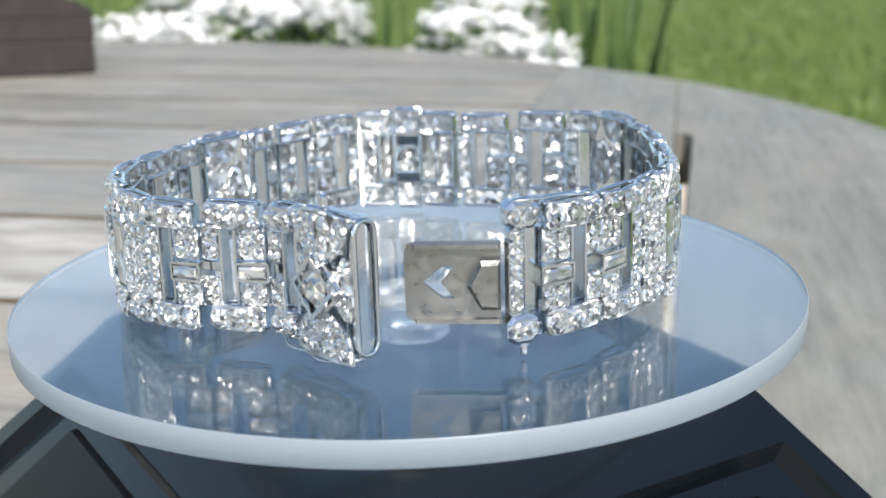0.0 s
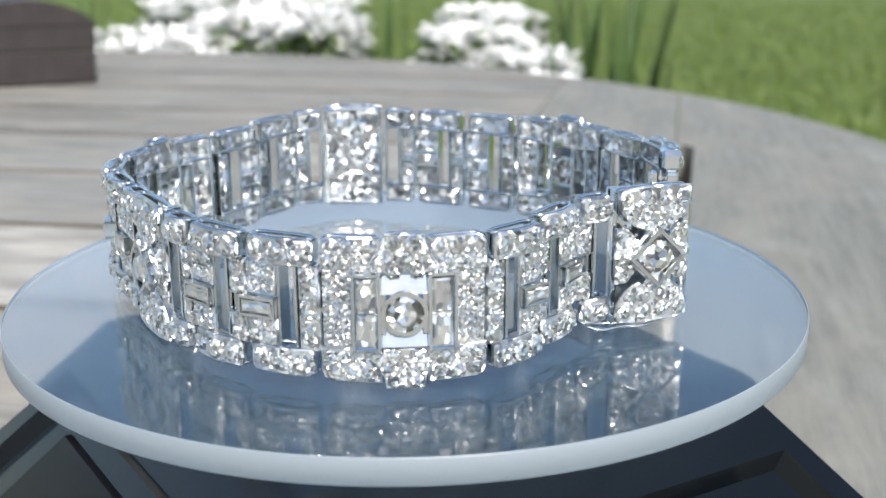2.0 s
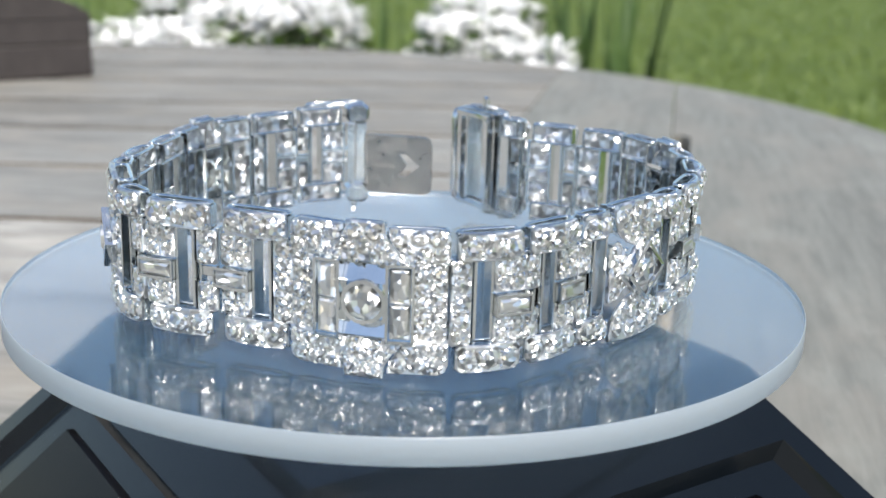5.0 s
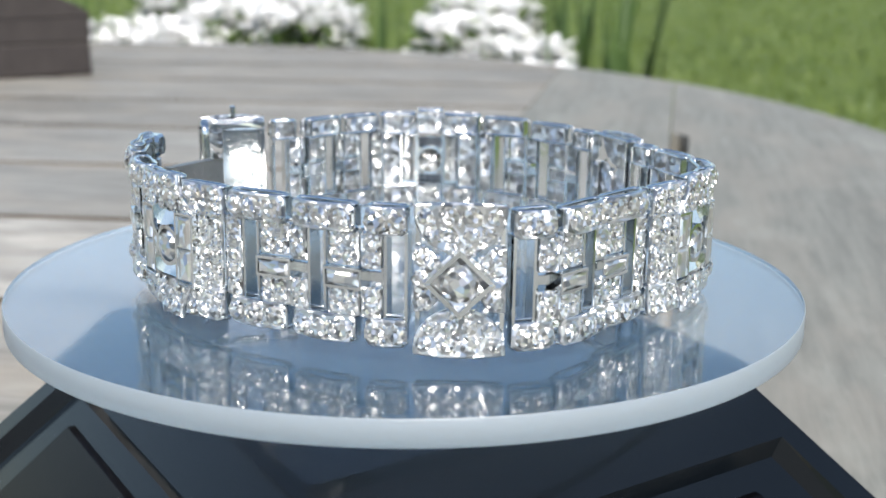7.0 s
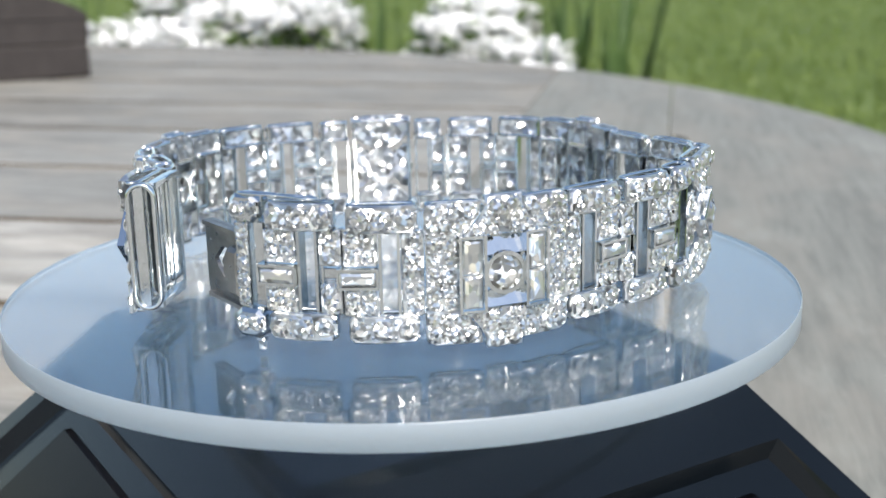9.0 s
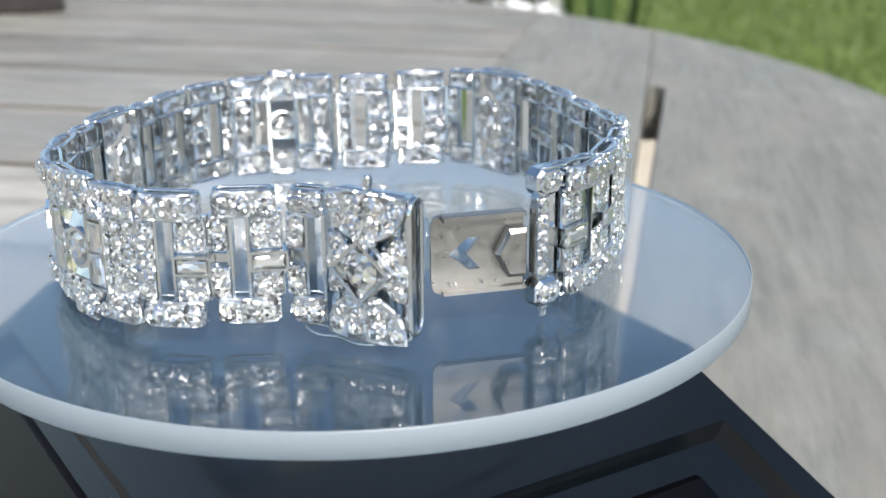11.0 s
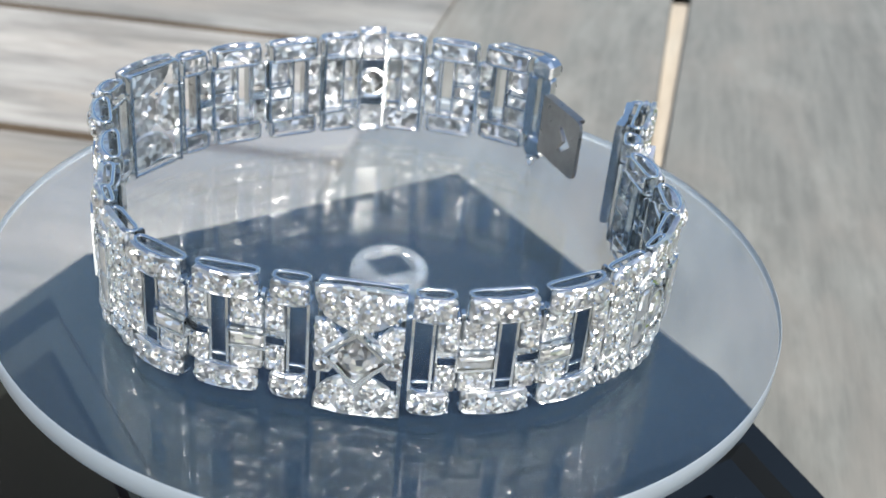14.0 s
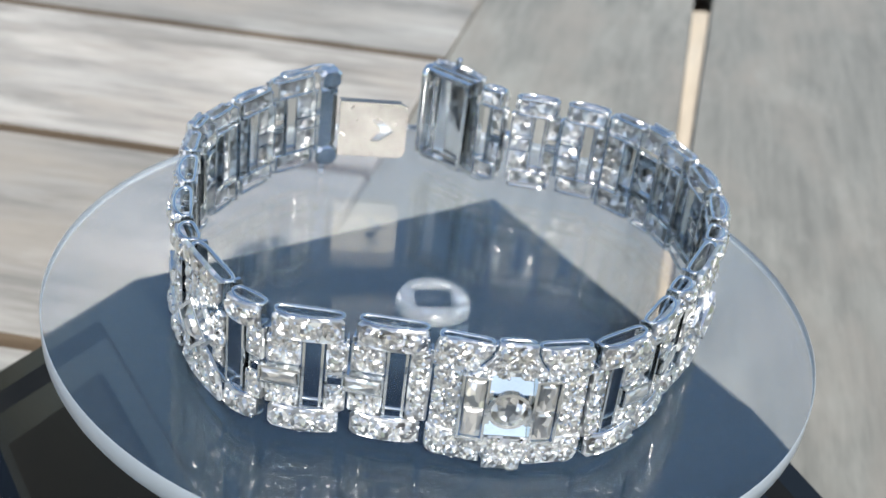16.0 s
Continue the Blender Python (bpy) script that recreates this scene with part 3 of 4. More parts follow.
def pave_column(k, c0, c1, whole):
    """A pave column beside a slot: whole, or parted in the middle by the hinge."""
    spans = ((2.85, 10.35, 5),) if whole else ((2.85, 5.5, 2), (7.2, 10.35, 2))
    for v0, v1, n in spans:
        k.block(c0, c1, v0, v1, -0.5, -0.05, 0.1, 0.15)
        k.column((c0 + c1) / 2, v0 + 0.05, v1 - 0.05, -0.04, n, min(1.5, (c1 - c0) * 0.98))
    if not whole:
        k.block(c0 + 0.15, c1 - 0.15, 5.9, 6.85, -1.5, -0.75, 0.1)
    for e in (c0 + 0.02, c1 - 0.22):
        k.block(e, e + 0.2, 2.75, 10.45, -1.6, -0.55, 0.06)


def slot_frame(k, c0, c1):
    """The polished posts on both sides of an open slot."""
    for e in (c0, c1 - 0.26):
        k.block(e, e + 0.26, 2.7, 10.55, -1.6, -0.02, 0.06)


def full_link(seat, W, s=1, whole=False):
    """A full link: a pave column, an open slot, then a baguette between pave blocks; s mirrors it."""
    k = Link(seat)
    bars(k, W, 3)

    def span(f0, f1):
        x = sorted((s * f0 * W, s * f1 * W))
        return x[0], x[1]
    pave_column(k, *span(-0.50, -0.235), whole)
    slot_frame(k, *span(-0.215, 0.045))
    u0, u1 = span(0.06, 0.48)
    for v0, v1 in ((7.35, 10.35), (2.9, 5.35)):
        k.block(u0, u1, v0, v1, -0.4, 0.0, 0.1, 0.15)
        for c in (0.27, 0.73):
            k.column(u0 + (u1 - u0) * c, v0 + 0.1, v1 - 0.1, 0.0, 2, 1.27)
    b0, b1 = span(0.05, 0.55)
    k.block(b0, b1, 5.42, 5.68, -1.2, 0.62, 0.06)
    k.block(b0, b1, 7.02, 7.28, -1.2, 0.62, 0.06)
    for e in (b0, b1 - 0.2):
        k.block(e, e + 0.2, 5.42, 7.28, -1.2, 0.6, 0.05)
    k.block(b0 + 0.1, b1 - 0.1, 5.6, 7.1, -1.2, -0.9, 0.05)
    k.stone((b0 + b1) / 2, 6.35, 0.42, b1 - b0 - 0.45, STEP, 1.32, 0.0, 1.1)
    k.block(*span(0.44, 0.49), 2.7, 10.6, -1.6, -0.7, 0.06)
    k.done("diamond bar link with an open slot and a baguette")


def half_link(seat, W, s=1):
    k = Link(seat)
    bars(k, W, 2)
    pave_column(k, *sorted((s * -0.49 * W, s * -0.08 * W)), False)
    slot_frame(k, *sorted((s * -0.04 * W, s * 0.40 * W)))
    k.done("narrow diamond bar link")


def square_link(seat, W=14.2):
    """A large rectangular link with a round diamond between two upright baguettes."""
    k = Link(seat)
    h = W / 2
    for v0, v1, out in ((9.9, 13.0, 1), (0.2, 3.3, -1)):
        tip, foot = (13.45, 9.95) if out > 0 else (-0.25, 3.25)
        for s in (-1, 1):
            # a corner bar, cut along the curved groove beside the fan
            top, low = (v1, v0) if out > 0 else (v0, v1)
            side = [(s * 3.95, low), (s * 3.1, low + out * 0.75), (s * 2.4, low + out * 1.7), (s * 2.0, low + out * 2.6), (s * 2.0, top),
                    (s * (h - 0.9), top), (s * (h - 0.25), top - out * 0.3), (s * h, top - out * 0.9), (s * h, low)]
            k.shape(side if s * out < 0 else side[::-1], -0.35, 0.2, 0.14)
            for i in range(3):
                f = (i + 0.5) / 3
                k.stone(s * (2.15 + (h - 2.45) * f), top - out * 0.85, 0.2, 1.42)
                k.bead(s * (2.15 + (h - 2.45) * (f + 0.16)), top - out * 1.5, 0.2)
            for i in range(3):
                f = (i + 0.5) / 3
                k.stone(s * (3.0 + (h - 3.2) * f), top - out * 2.2, 0.2, 1.25)
                k.bead(s * (3.0 + (h - 3.2) * (f + 0.16)), top - out * 2.7, 0.2)
            k.loop(*sorted((s * 1.9, s * (h - 0.05))), top - out * 0.3, -1.5, 0.1)
            k.loop(*sorted((s * 3.4, s * (h - 0.05))), low + out * 0.3, -1.5, -0.1)
        # the raised fan in the middle
        fan = [(-1.65, tip), (1.65, tip), (1.72, tip - out * 0.9), (2.15, tip - out * 1.8), (2.9, tip - out * 2.8), (3.7, foot), (-3.7, foot), (-2.9, tip - out * 2.8), (-2.15, tip - out * 1.8), (-1.72, tip - out * 0.9)]
        k.shape(fan[::-1] if out > 0 else fan, -0.05, 0.5, 0.15)
        k.loop(-1.7, 1.7, tip - out * 0.35, -1.1, 0.1)
        for u, dv, d in ((-0.85, 0.85, 1.45), (0.85, 0.85, 1.45), (-1.45, 2.0, 1.2), (0, 2.1, 1.5), (1.45, 2.0, 1.2), (-2.45, 2.95, 0.95), (-1.0, 3.05, 1.0), (1.0, 3.05, 1.0), (2.45, 2.95, 0.95)):
            k.stone(u, tip - out * dv, 0.5, d)
            k.bead(u + d * 0.5, tip - out * (dv + d * 0.35), 0.5)
    for s in (-1, 1):
        for c, w in ((h - 0.85, 0.0), (h - 2.2, 0.1)):
            k.block(s * c - 0.66, s * c + 0.66, 3.2, 10.0, -0.35, w, 0.1, 0.2)
            k.column(s * c, 3.3, 9.9, w, 5, 1.27)
        for e in (h - 2.98, h - 5.1):
            k.block(s * e - 0.12, s * e + 0.12, 3.1, 10.1, -1.6, 0.95, 0.06)
        k.block(*sorted((s * (h - 5.0), s * (h - 3.08))), 3.15, 3.4, -1.2, 0.9, 0.06)
        k.block(*sorted((s * (h - 5.0), s * (h - 3.08))), 9.8, 10.05, -1.2, 0.9, 0.06)
        for v in (5.04, 8.16):
            k.stone(s * (h - 4.04), v, 0.62, 3.05, STEP, 1.8, math.pi / 2, 1.3)
        k.block(*sorted((s * (h - 0.1), s * (h - 0.45))), 0.5, 12.7, -1.75, -0.8, 0.08)
        k.block(*sorted((s * (h - 5.25), s * (h - 5.5))), 0.8, 12.4, -1.75, -0.8, 0.06)
    # polished plates above and below the round stone, and its collar
    for v0, v1 in ((8.1, 9.75), (3.4, 4.75)):
        prism(k.bm, rect(-1.95, 1.95, v0, v1), -1.0, -0.1, 0.06, lambda u, v, w: k.place(u, v, w + 0.48 * ((v0 + v1) / 2 - v)))
    for s in (-1, 1):
        k.block(*sorted((s * 1.55, s * 1.98)), 4.6, 8.3, -1.0, 0.25, 0.08)
    c = 6.5
    seg = 20
    for i in range(seg):
        a0, a1 = 2 * math.pi * i / seg, 2 * math.pi * (i + 1) / seg
        k.shape([(1.95 * math.cos(a0), c + 1.95 * math.sin(a0)), (1.95 * math.cos(a1), c + 1.95 * math.sin(a1)),
                 (1.58 * math.cos(a1), c + 1.58 * math.sin(a1)), (1.58 * math.cos(a0), c + 1.58 * math.sin(a0))], -0.9, 0.62, 0)
    k.stone(0, c, 0.25, 3.3, LARGE, None, 0.2)
    k.done("large square diamond link with a round centre stone")


def cross_link(seat, W=7.8):
    """A link with two pave fans, two side wings and a round diamond in a lozenge collar."""
    k = Link(seat)
    h = W / 2
    for tip, out in ((13.1, 1), (0.1, -1)):
        arc = [(h * math.cos(math.pi * i / 12), tip - out * (0.6 + 3.6 * math.sin(math.pi * i / 12))) for i in range(13)]
        fan = [(-h, tip), (-h * 0.4, tip + out * 0.25), (h * 0.4, tip + out * 0.25), (h, tip)] + arc
        k.shape(fan[::-1] if out > 0 else fan, -0.05, 0.5, 0.15)
        k.loop(-h + 0.02, h - 0.02, tip - out * 0.3, -1.6, 0.3)
        for u, dv, d in ((-3.0, 0.95, 1.5), (-1.0, 0.95, 1.8), (1.0, 0.95, 1.8), (3.0, 0.95, 1.5), (-2.5, 2.35, 1.45), (-0.95, 2.5, 1.5), (0.95, 2.5, 1.5), (2.5, 2.35, 1.45), (-0.7, 3.7, 1.0), (0.7, 3.7, 1.0)):
            u, d = u * h / 4, d * (0.5 + h / 8)
            k.stone(u, tip - out * dv, 0.48, d * 0.92)
            k.bead(u + d * 0.5, tip - out * (dv + d * 0.4), 0.48)
    for s in (-1, 1):
        wing = [(s * h, 3.8), (s * h, 9.4), (s * (h - 1.3), 9.3), (s * 1.5, 7.9), (s * 1.5, 5.3), (s * (h - 1.3), 3.9)]
        k.shape(wing if s > 0 else wing[::-1], -0.45, 0.1, 0.1)
        for u, v, d in ((h - 0.75, 8.55, 1.45), (h - 0.75, 6.6, 1.7), (h - 0.75, 4.65, 1.45), (h - 1.95, 7.7, 1.05), (h - 1.95, 5.5, 1.05)):
            k.stone(s * u, v, 0.12, d)
            k.bead(s * (u - 0.1), v + 0.95, 0.12)
        k.block(*sorted((s * (h - 0.02), s * (h - 0.4))), 0.3, 12.9, -1.75, -0.8, 0.08)
    c, R, q = 6.6, 3.15, 2.4
    corners = [(R, c), (0, c + R), (-R, c), (0, c - R)]
    k.shape(corners, 0.14, 0.72, 0.2)
    corners = [(R * 0.93, c), (0, c + R * 0.93), (-R * 0.93, c), (0, c - R * 0.93)]
    inner = [(q, c), (0, c + q), (-q, c), (0, c - q)]
    for i in range(4):
        j = (i + 1) % 4
        k.shape([corners[i], corners[j], inner[j], inner[i]], 0.6, 1.4, 0.05)
    k.stone(0, c, 1.0, 3.3, LARGE, None, 0.1)
    return k.done("cross-shaped diamond link with a lozenge-set stone")


# the six large links: middle, way along the band, lift, bow and half width
FIRST_SQUARE = (-28.45, -11.8, 296.0, 0.67, 22.0, 7.15)
CLASP = (-6.5, -28.1, 312.0, 1.15, 40.0, 3.9)
FIRST_CROSS = (-23.75, 16.45, 233.2, 0.2, 40.0, 3.9)
NEXT_SQUARE = (-0.6, 31.3, 172.0, 0.3, 22.0, 7.15)
NEXT_CROSS = (25.7, 18.6, 114.3, 0.9, 40.0, 3.9)
LAST_SQUARE = (26.6, -10.9, 69.5, 0.8, 20.0, 7.0)
END_LINK = (10.8, -27.0, 20.0, 1.35, 40.0, 1.75)
for q in (FIRST_SQUARE, NEXT_SQUARE, LAST_SQUARE):
    square_link(site(*q[:5]), 2 * q[5])
for q in (CLASP, FIRST_CROSS, NEXT_CROSS):
    cross_link(site(*q[:5]))


def run(start, stop, kinds, side):
    """Hangs bar links in a smooth curve from one large link to the next."""
    z0, z1, ends = start[3], stop[3], []
    for q, sg in ((start, 1), (stop, -1)):
        p = site(*q[:5])(sg * (q[5] + 0.05), 0, 0)
        a = radians(q[2] + sg * math.degrees(q[5] / q[4]))
        ends.append((Vector((p[0], p[1])) / MM, Vector((math.cos(a), math.sin(a)))))
    (p0, t0), (p1, t1) = ends
    reach = 1.12 * (p1 - p0).length

    def curve(f):
        return (p0 * (2 * f ** 3 - 3 * f ** 2 + 1) + t0 * reach * (f ** 3 - 2 * f ** 2 + f)
                + p1 * (3 * f ** 2 - 2 * f ** 3) + t1 * reach * (f ** 3 - f ** 2))
    fine = [curve(i / 200) for i in range(201)]
    far = [0.0]
    for a, b in zip(fine, fine[1:]):
        far.append(far[-1] + (b - a).length)

    def at(d):
        i = next((j for j in range(200) if far[j + 1] >= d), 199)
        return fine[i].lerp(fine[i + 1], min(1.0, (d - far[i]) / (far[i + 1] - far[i])))
    widths = [6.3 if q == "full" else 4.1 for q in kinds]
    k = far[-1] / sum(widths)
    d = 0.0
    for i, (q, w) in enumerate(zip(kinds, widths)):
        w *= k
        a, m, b = at(d), at(d + w / 2), at(d + w)
        f = (d + w / 2) / far[-1]
        seat = site(m.x, m.y, math.degrees(math.atan2(b.y - a.y, b.x - a.x)), z0 + (z1 - z0) * f, 40.0)
        if q == "full":
            full_link(seat, w, side, i == (0 if side > 0 else len(kinds) - 1))
        else:
            half_link(seat, w, side)
        d += w


AFTER, BEFORE = ("full", "full", "half"), ("half", "full", "full")
run(FIRST_SQUARE, CLASP, AFTER, 1)
run(FIRST_CROSS, FIRST_SQUARE, BEFORE, -1)
run(NEXT_SQUARE, FIRST_CROSS, AFTER, 1)
run(NEXT_CROSS, NEXT_SQUARE, BEFORE, -1)
run(LAST_SQUARE, NEXT_CROSS, AFTER, 1)
run(END_LINK, LAST_SQUARE, ("full", "full"), -1)

# the end of the band that carries the tongue
k = Link(site(*END_LINK[:5]))
for v0, v1 in ((10.6, 13.1), (0.1, 2.7)):
    k.block(-1.5, 1.6, v0, v1, -1.8, 0.3, 0.3, 0.6)
    k.row(-1.4, 1.5, (v0 + v1) / 2, 0.28, 2, 1.4)
k.block(-1.2, 0.2, 2.7, 10.6, -1.2, -0.1, 0.12, 0.2)
k.column(-0.5, 2.9, 10.4, -0.1, 5, 1.3)
k.block(0.5, 1.5, 2.7, 10.6, -1.8, -0.6, 0.1)
k.block(0.2, 0.75, -1.35, 0.2, -1.3, -0.75, 0.1)
k.block(0.05, 0.9, -0.5, -0.15, -1.45, -0.6, 0.08)
k.done("end link with a small pin below")

# the tongue with its cut-out arrow
W0, W1, V0, V1 = -4.2, 4.4, 3.0, 10.5
place = site(4.6, -25.3, 354.5, 0.0, 200.0)
m = (V0 + V1) / 2
tip, hi0, hi1, notch, lo1, lo0 = (-2.6, m), (-0.8, m + 1.5), (0.3, m + 1.5), (-0.95, m), (0.3, m - 1.5), (-0.8, m - 1.5)
bm = bmesh.new()
cells = (((W0, m), tip, hi0, (hi0[0], V1), (W0 + 0.95, V1), (W0 + 0.28, V1 - 0.28), (W0, V1 - 0.95)), (hi0, hi1, (hi1[0], V1), (hi0[0], V1)),
         (hi1, notch, (W1, m), (W1, V1), (hi1[0], V1)), ((W0, V0 + 0.95), (W0 + 0.28, V0 + 0.28), (W0 + 0.95, V0), (lo0[0], V0), lo0, tip, (W0, m)),
         ((lo0[0], V0), (lo1[0], V0), lo1, lo0), ((lo1[0], V0), (W1, V0), (W1, m), notch, lo1))
for w in (-0.45, 0.0):
    for cell in cells:
        bm.faces.new([bm.verts.new(place(u, v, w)) for u, v in (cell if w else cell[::-1])])
rim_line = [(W0, m), (W0, V1 - 0.95), (W0 + 0.28, V1 - 0.28), (W0 + 0.95, V1), (hi0[0], V1), (hi1[0], V1), (W1, V1), (W1, m), (W1, V0), (lo1[0], V0), (lo0[0], V0), (W0 + 0.95, V0), (W0 + 0.28, V0 + 0.28), (W0, V0 + 0.95)]
for line in (rim_line, [tip, hi0, hi1, notch, lo1, lo0]):
    for a, b in zip(line, line[1:] + line[:1]):
        bm.faces.new([bm.verts.new(place(*a, -0.45)), bm.verts.new(place(*b, -0.45)), bm.verts.new(place(*b, 0.0)), bm.verts.new(place(*a, 0.0))])
bmesh.ops.remove_doubles(bm, verts=bm.verts, dist=0.00001)
tongue = part("tongue", bm, TONGUE, bracelet, "grey metal clasp tongue with an arrow cut-out")
for outline, w0, w1, c, name in ((rect(W0 + 0.9, W1, V1 - 0.45, V1 - 0.02), 0.005, 0.75, 0.12, "flange"),
                                 (rect(W0 + 0.9, W1, V0 + 0.02, V0 + 0.45), 0.005, 0.55, 0.12, "flange"),
                                 ([(1.4, m), (2.7, m - 2.3), (W1, m - 2.3), (W1, m + 2.3), (2.7, m + 2.3)], 0.005, 1.3, 0.35, "catch")):
    bm = bmesh.new()
    prism(bm, outline, w0, w1, c, place)
    part(name, bm, TONGUE, tongue)

# the clasp's box: rails behind the link, a rounded mouth, an open window inside, and the thumb pin
k = Link(site(*CLASP[:5]))
k.mouth(3.3, 4.2, 0.4, 12.9, -3.0, -0.1, 0.45, 1.42)
for v0, v1 in ((12.1, 12.75), (0.5, 1.15)):
    k.block(-3.9, 3.3, v0, v1, -2.9, -2.0, 0.15, 0, 0, 4)
k.block(-3.9, -3.3, 1.15, 12.1, -2.9, -2.0, 0.1)
k.block(1.1, 1.55, 1.15, 12.1, -2.55, -1.2, 0.08)
k.block(-3.3, 1.1, 1.15, 12.1, -1.45, -1.2, 0.08, 0.3, 0, 3)
k.block(-0.35, 0.35, 13.0, 14.6, -0.9, -0.2, 0.15, 0.2)
part("clasp_box", k.bm, PLATINUM, bracelet, "polished clasp box mouth with a thumb pin")


def wire(name, points, radius, label):
    cu = bpy.data.curves.new(name, "CURVE")
    cu.dimensions, cu.bevel_depth, cu.bevel_resolution, cu.resolution_u = "3D", radius, 2, 6
    sp = cu.splines.new("NURBS")
    sp.points.add(len(points) - 1)
    for q, p in zip(sp.points, points):
        q.co = (*p, 1)
    sp.use_cyclic_u, sp.order_u = True, 3
    ob = new(name, cu)
    me = bpy.data.meshes.new_from_object(ob.evaluated_get(bpy.context.evaluated_depsgraph_get()))
    bpy.data.objects.remove(ob)
    me.materials.clear()
    me.materials.append(PLATINUM)
    out = new(name, me)
    out.parent = bracelet
    return tagged(out, label)


p = site(*CLASP[:5])
wire("safety_loop", [p(u, v, w) for u, v, w in ((-7.2, 0.2, 0.2), (-5.2, -0.45, 0.75), (-3.0, -0.35, -0.1), (-1.0, -0.5, 0.5), (1.0, -0.4, -0.2), (-1.0, -0.4, -1.3), (-3.0, -0.3, -0.5), (-5.2, -0.3, -1.2))],
     0.00016, "figure-eight safety wire under the clasp")
p = site(*END_LINK[:4], 26.0)
wire("safety_loop", [p(u, v, w) for u, v, w in ((-1.4, 13.1, -0.2), (1.2, 13.2, 0.35), (4.0, 13.1, -0.4), (6.0, 13.0, 0.3), (7.2, 12.9, -0.5), (6.0, 12.9, -1.3), (4.0, 13.0, -0.7), (1.2, 13.0, -1.4))],
     0.00016, "figure-eight safety wire lying on the end link")


# ---- ring box ----
box = new("ring_box")
BA = math.degrees(math.atan2(465.6 - 444.5, -169.1 + 210.0))
box.matrix_basis = pose(-0.1691, 0.4656, TABLE_Z, 0, 0, BA)
tagged(box, "small dark brown jewellery box with a domed lid on the table", "jewellery box")
BW, BD, HB = 0.062, 0.05, 0.0165
bm = bmesh.new()
prism(bm, rect(-BW, 0, 0, BD, 0.0012), 0.0004, HB, 0.0008)
part("body", bm, LEATHER, box)


def dome(x0, x1, low, side, rise, n=14):
    pts = [(x0, low), (x1, low)]
    for i in range(n + 1):
        f = i / n
        pts.append((x1 + (x0 - x1) * f, side + rise * math.sin(math.pi * f) ** 0.75))
    return pts


bm = bmesh.new()
prism(bm, dome(-BW - 0.0004, 0.0004, HB + 0.0002, 0.0300, 0.0105), -BD - 0.0004, 0.0004, 0.0009, lambda x, y, z: (x, -z, y))
part("lid", bm, LEATHER, box, "domed lid")
bm = bmesh.new()
prism(bm, dome(-BW - 0.0009, 0.0009, 0.0290, 0.0302, 0.0112), -0.0012, 0.0010, 0.0004, lambda x, y, z: (x, -z, y))
part("lid_edge", bm, LEATHER, box)


# ---- flower bed behind the table ----
def leafy(bm, x, y, z, size, ax, tilt, fold=0.25):
    """One pointed leaf or petal of two quads folded on its midrib."""
    m = Matrix.Translation((x, y, z)) @ Matrix.Rotation(ax, 4, "Z") @ Matrix.Rotation(tilt, 4, "Y")
    v = [bm.verts.new(m @ Vector(q)) for q in ((0, 0, 0), (size * 0.55, size * 0.28, size * fold), (size, 0, 0), (size * 0.55, -size * 0.28, size * fold), (size * 0.5, 0, 0))]
    bm.faces.new((v[0], v[4], v[2], v[1])), bm.faces.new((v[0], v[3], v[2], v[4]))


def flowering_plant(x, y, top, spread, blossoms, seed, label):
    r = random.Random(seed)
    plant = new("flowering_plant")
    plant.location = (x, y, GROUND_Z)
    tagged(plant, label, "flowering plant", "white flowers behind the table")
    H = top - GROUND_Z
    stems, leaves, petals = bmesh.new(), bmesh.new(), bmesh.new()
    for i in range(16):
        a, d = r.uniform(0, 6.28), spread * math.sqrt(r.random())
        tx, ty = d * math.cos(a), d * math.sin(a) * 0.7
        prism(stems, [(q[0] * 0.003, q[1] * 0.003) for q in ((1, 0), (0, 1), (-1, 0), (0, -1))], 0, 1, 0,
              lambda px_, py_, pz, tx=tx, ty=ty: (px_ + tx * (0.15 + 0.85 * pz), py_ + ty * (0.15 + 0.85 * pz), pz * (H - 0.02)))
    for i in range(520):
        a, d = r.uniform(0, 6.28), spread * 1.05 * math.sqrt(r.random())
        leafy(leaves, d * math.cos(a), d * math.sin(a) * 0.7, H - abs(r.gauss(0.02, 0.05)) - 0.12 * (d / spread) ** 2 * spread / 0.1 * 0.2 - 0.01, r.uniform(0.012, 0.03), r.uniform(0, 6.28), r.uniform(-1.1, 0.4))
    for i in range(blossoms):
        a, d = r.uniform(0, 6.28), spread * math.sqrt(r.random())
        cx, cy = d * math.cos(a), d * math.sin(a) * 0.7
        cz = H - 0.10 * (d / spread) ** 2 * spread - abs(r.gauss(0, 0.012)) - r.choice((0, 0, 0.012, 0.03))
        for q in range(7):
            leafy(petals, cx + r.uniform(-.004, .004), cy + r.uniform(-.004, .004), cz, r.uniform(0.010, 0.018), q * 0.9 + r.uniform(0, 0.5), r.uniform(-0.75, 0.15), 0.12)
    part("stem", stems, LEAF, plant)
    part("foliage", leaves, LEAF, plant)
    part("blossoms", petals, PETAL, plant, "dense white blossoms")
    return plant


for i, (x, y, top, spread, count) in enumerate(((-0.285, 1.02, -0.058, 0.085, 260), (-0.16, 1.05, -0.040, 0.085, 300), (-0.235, 1.15, -0.030, 0.08, 220), (-0.15, 1.14, -0.030, 0.06, 170),
                                                (0.030, 0.95, -0.050, 0.052, 220), (0.072, 0.92, -0.066, 0.045, 200), (0.050, 1.02, -0.036, 0.05, 150), (0.088, 0.86, -0.082, 0.035, 130))):
    flowering_plant(x, y, top, spread, count, 30 + i, "low plant covered in white blossoms in full sun")


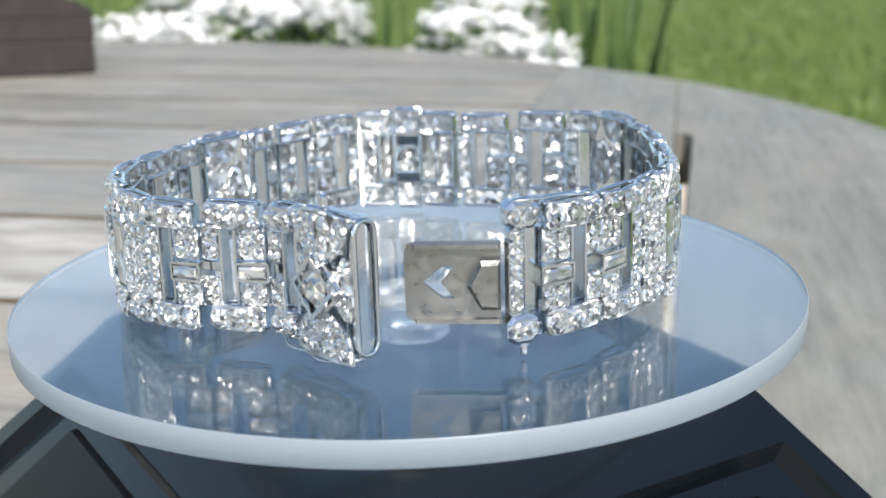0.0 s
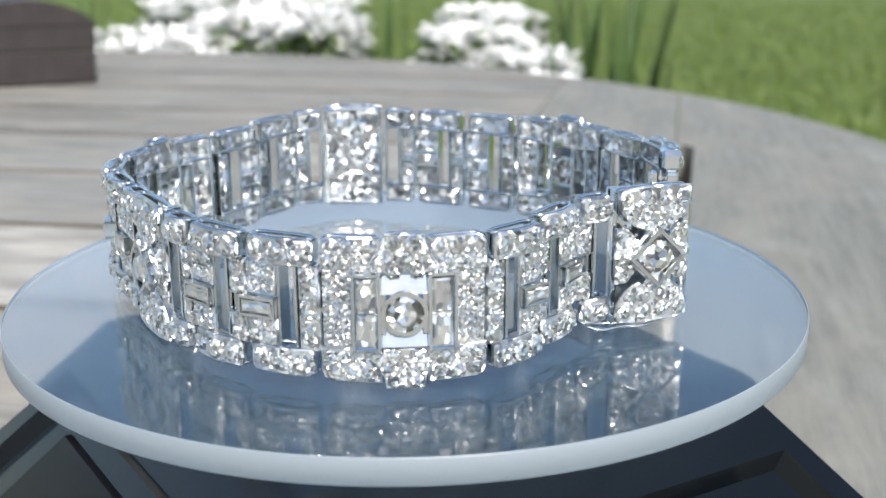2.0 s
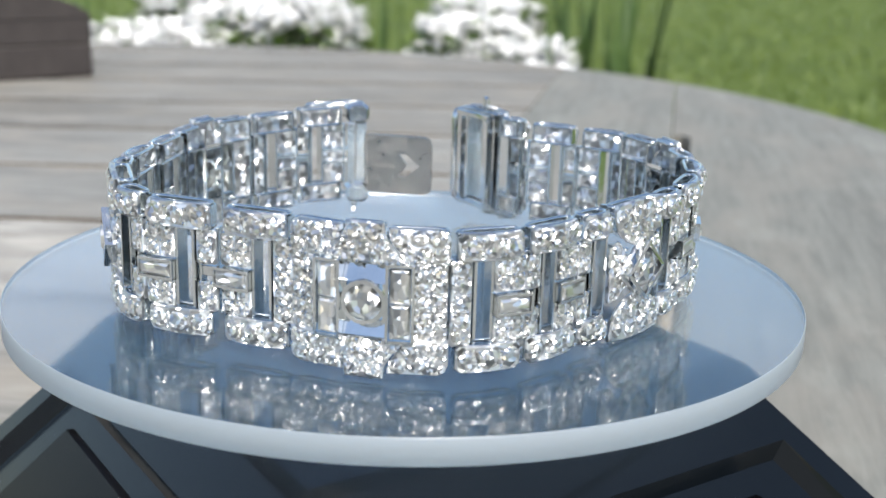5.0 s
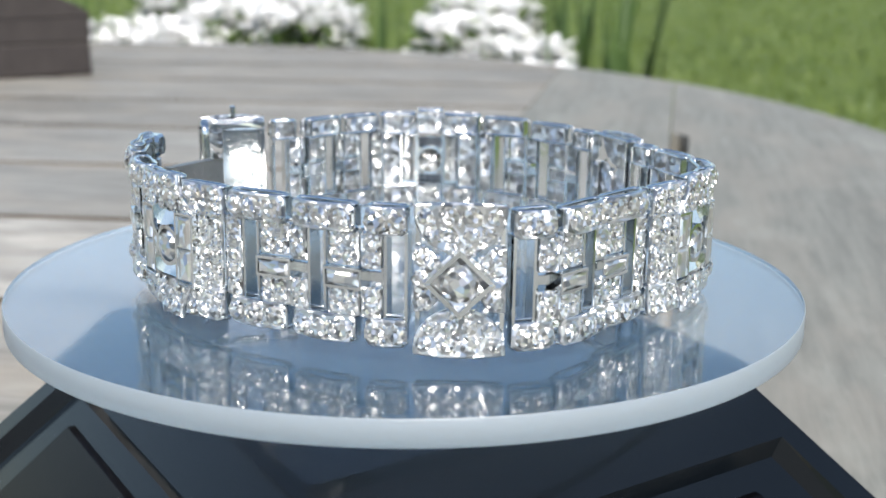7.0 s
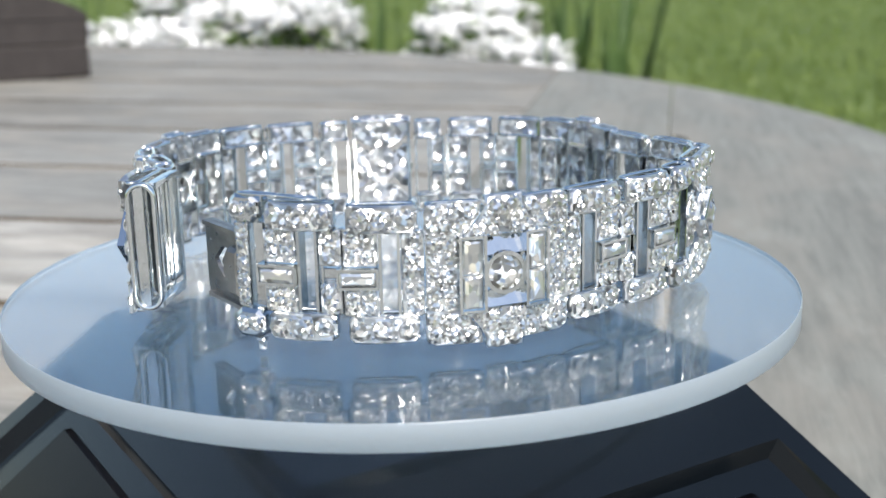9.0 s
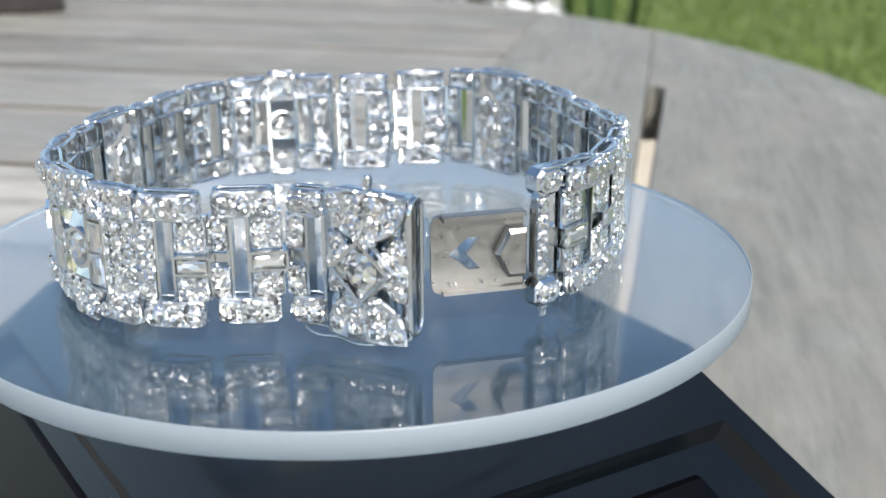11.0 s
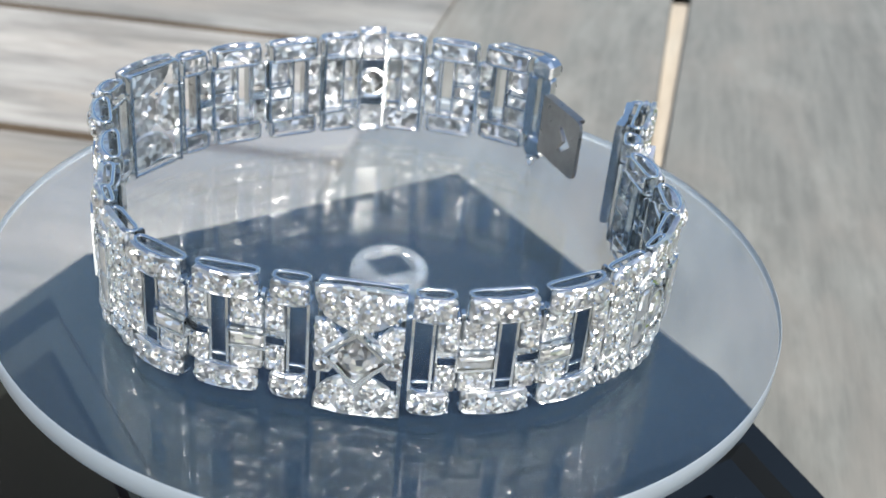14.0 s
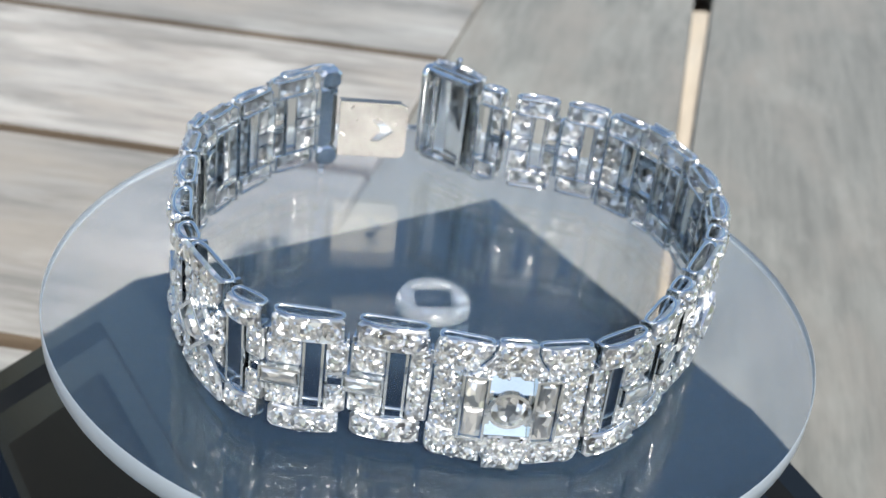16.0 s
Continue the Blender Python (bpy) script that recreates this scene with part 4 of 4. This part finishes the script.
def strap_plant(x, y, height, count, spread, seed, label, broad=1.0):
    r = random.Random(seed)
    plant = new("strap_leaved_plant")
    plant.location = (x, y, GROUND_Z)
    tagged(plant, label, "plant")
    for i in range(count):
        bm = bmesh.new()
        a = r.uniform(0, 6.28)
        lean, w, H = r.uniform(0.1, 1.3) * spread, broad * r.uniform(0.004, 0.011), height * r.uniform(0.75, 1.08)
        ox, oy = r.uniform(-1, 1) * spread * 0.5, r.uniform(-1, 1) * spread * 0.4
        prev = None
        for s in range(7):
            f = s / 6
            ww = w * (1 - f ** 3)
            cx, cy, cz = ox + math.cos(a) * lean * f ** 2.2, oy + math.sin(a) * lean * f ** 2.2, H * f * (1 - 0.10 * f * f)
            cur = [bm.verts.new((cx - math.sin(a) * ww, cy + math.cos(a) * ww, cz)), bm.verts.new((cx + math.cos(a) * ww * 0.3, cy + math.sin(a) * ww * 0.3, cz)), bm.verts.new((cx + math.sin(a) * ww, cy - math.cos(a) * ww, cz))]
            if prev:
                bm.faces.new((prev[0], prev[1], cur[1], cur[0])), bm.faces.new((prev[1], prev[2], cur[2], cur[1]))
            prev = cur
        part("leaf", bm, BLADE, plant)


strap_plant(0.135, 0.97, 0.835, 60, 0.075, 5, "clump of upright green strap leaves beside the flowers", 1.5)
strap_plant(0.015, 1.12, 0.79, 16, 0.07, 8, "green leaves standing between the white flowers")
strap_plant(-0.05, 1.0, 0.81, 40, 0.06, 9, "green leaves standing between the white flowers")
strap_plant(-0.335, 0.98, 0.84, 30, 0.05, 12, "dark green leaves at the edge of the flower bed")


# ---- what moves ----
TILT = Matrix.Rotation(radians(-1.68), 4, "Y") @ Matrix.Rotation(radians(0.045), 4, "X")


def turned(t):
    return 34.4424 * t + 1.2539 * math.sin(math.pi * t / 16) + 0.5787 * math.sin(2 * math.pi * t / 16) - 0.9975 * math.sin(3 * math.pi * t / 16)


def motions():
    times = [0.5 * i for i in range(33)]
    walk(bracelet, [(t, Matrix.Rotation(radians(turned(t)), 4, "Z") @ TILT) for t in times])
    walk(disc, [(t, Matrix.Translation((0, 0, UP - 0.0004)) @ Matrix.Rotation(radians(turned(t)), 4, "Z") @ TILT) for t in times])


motions()
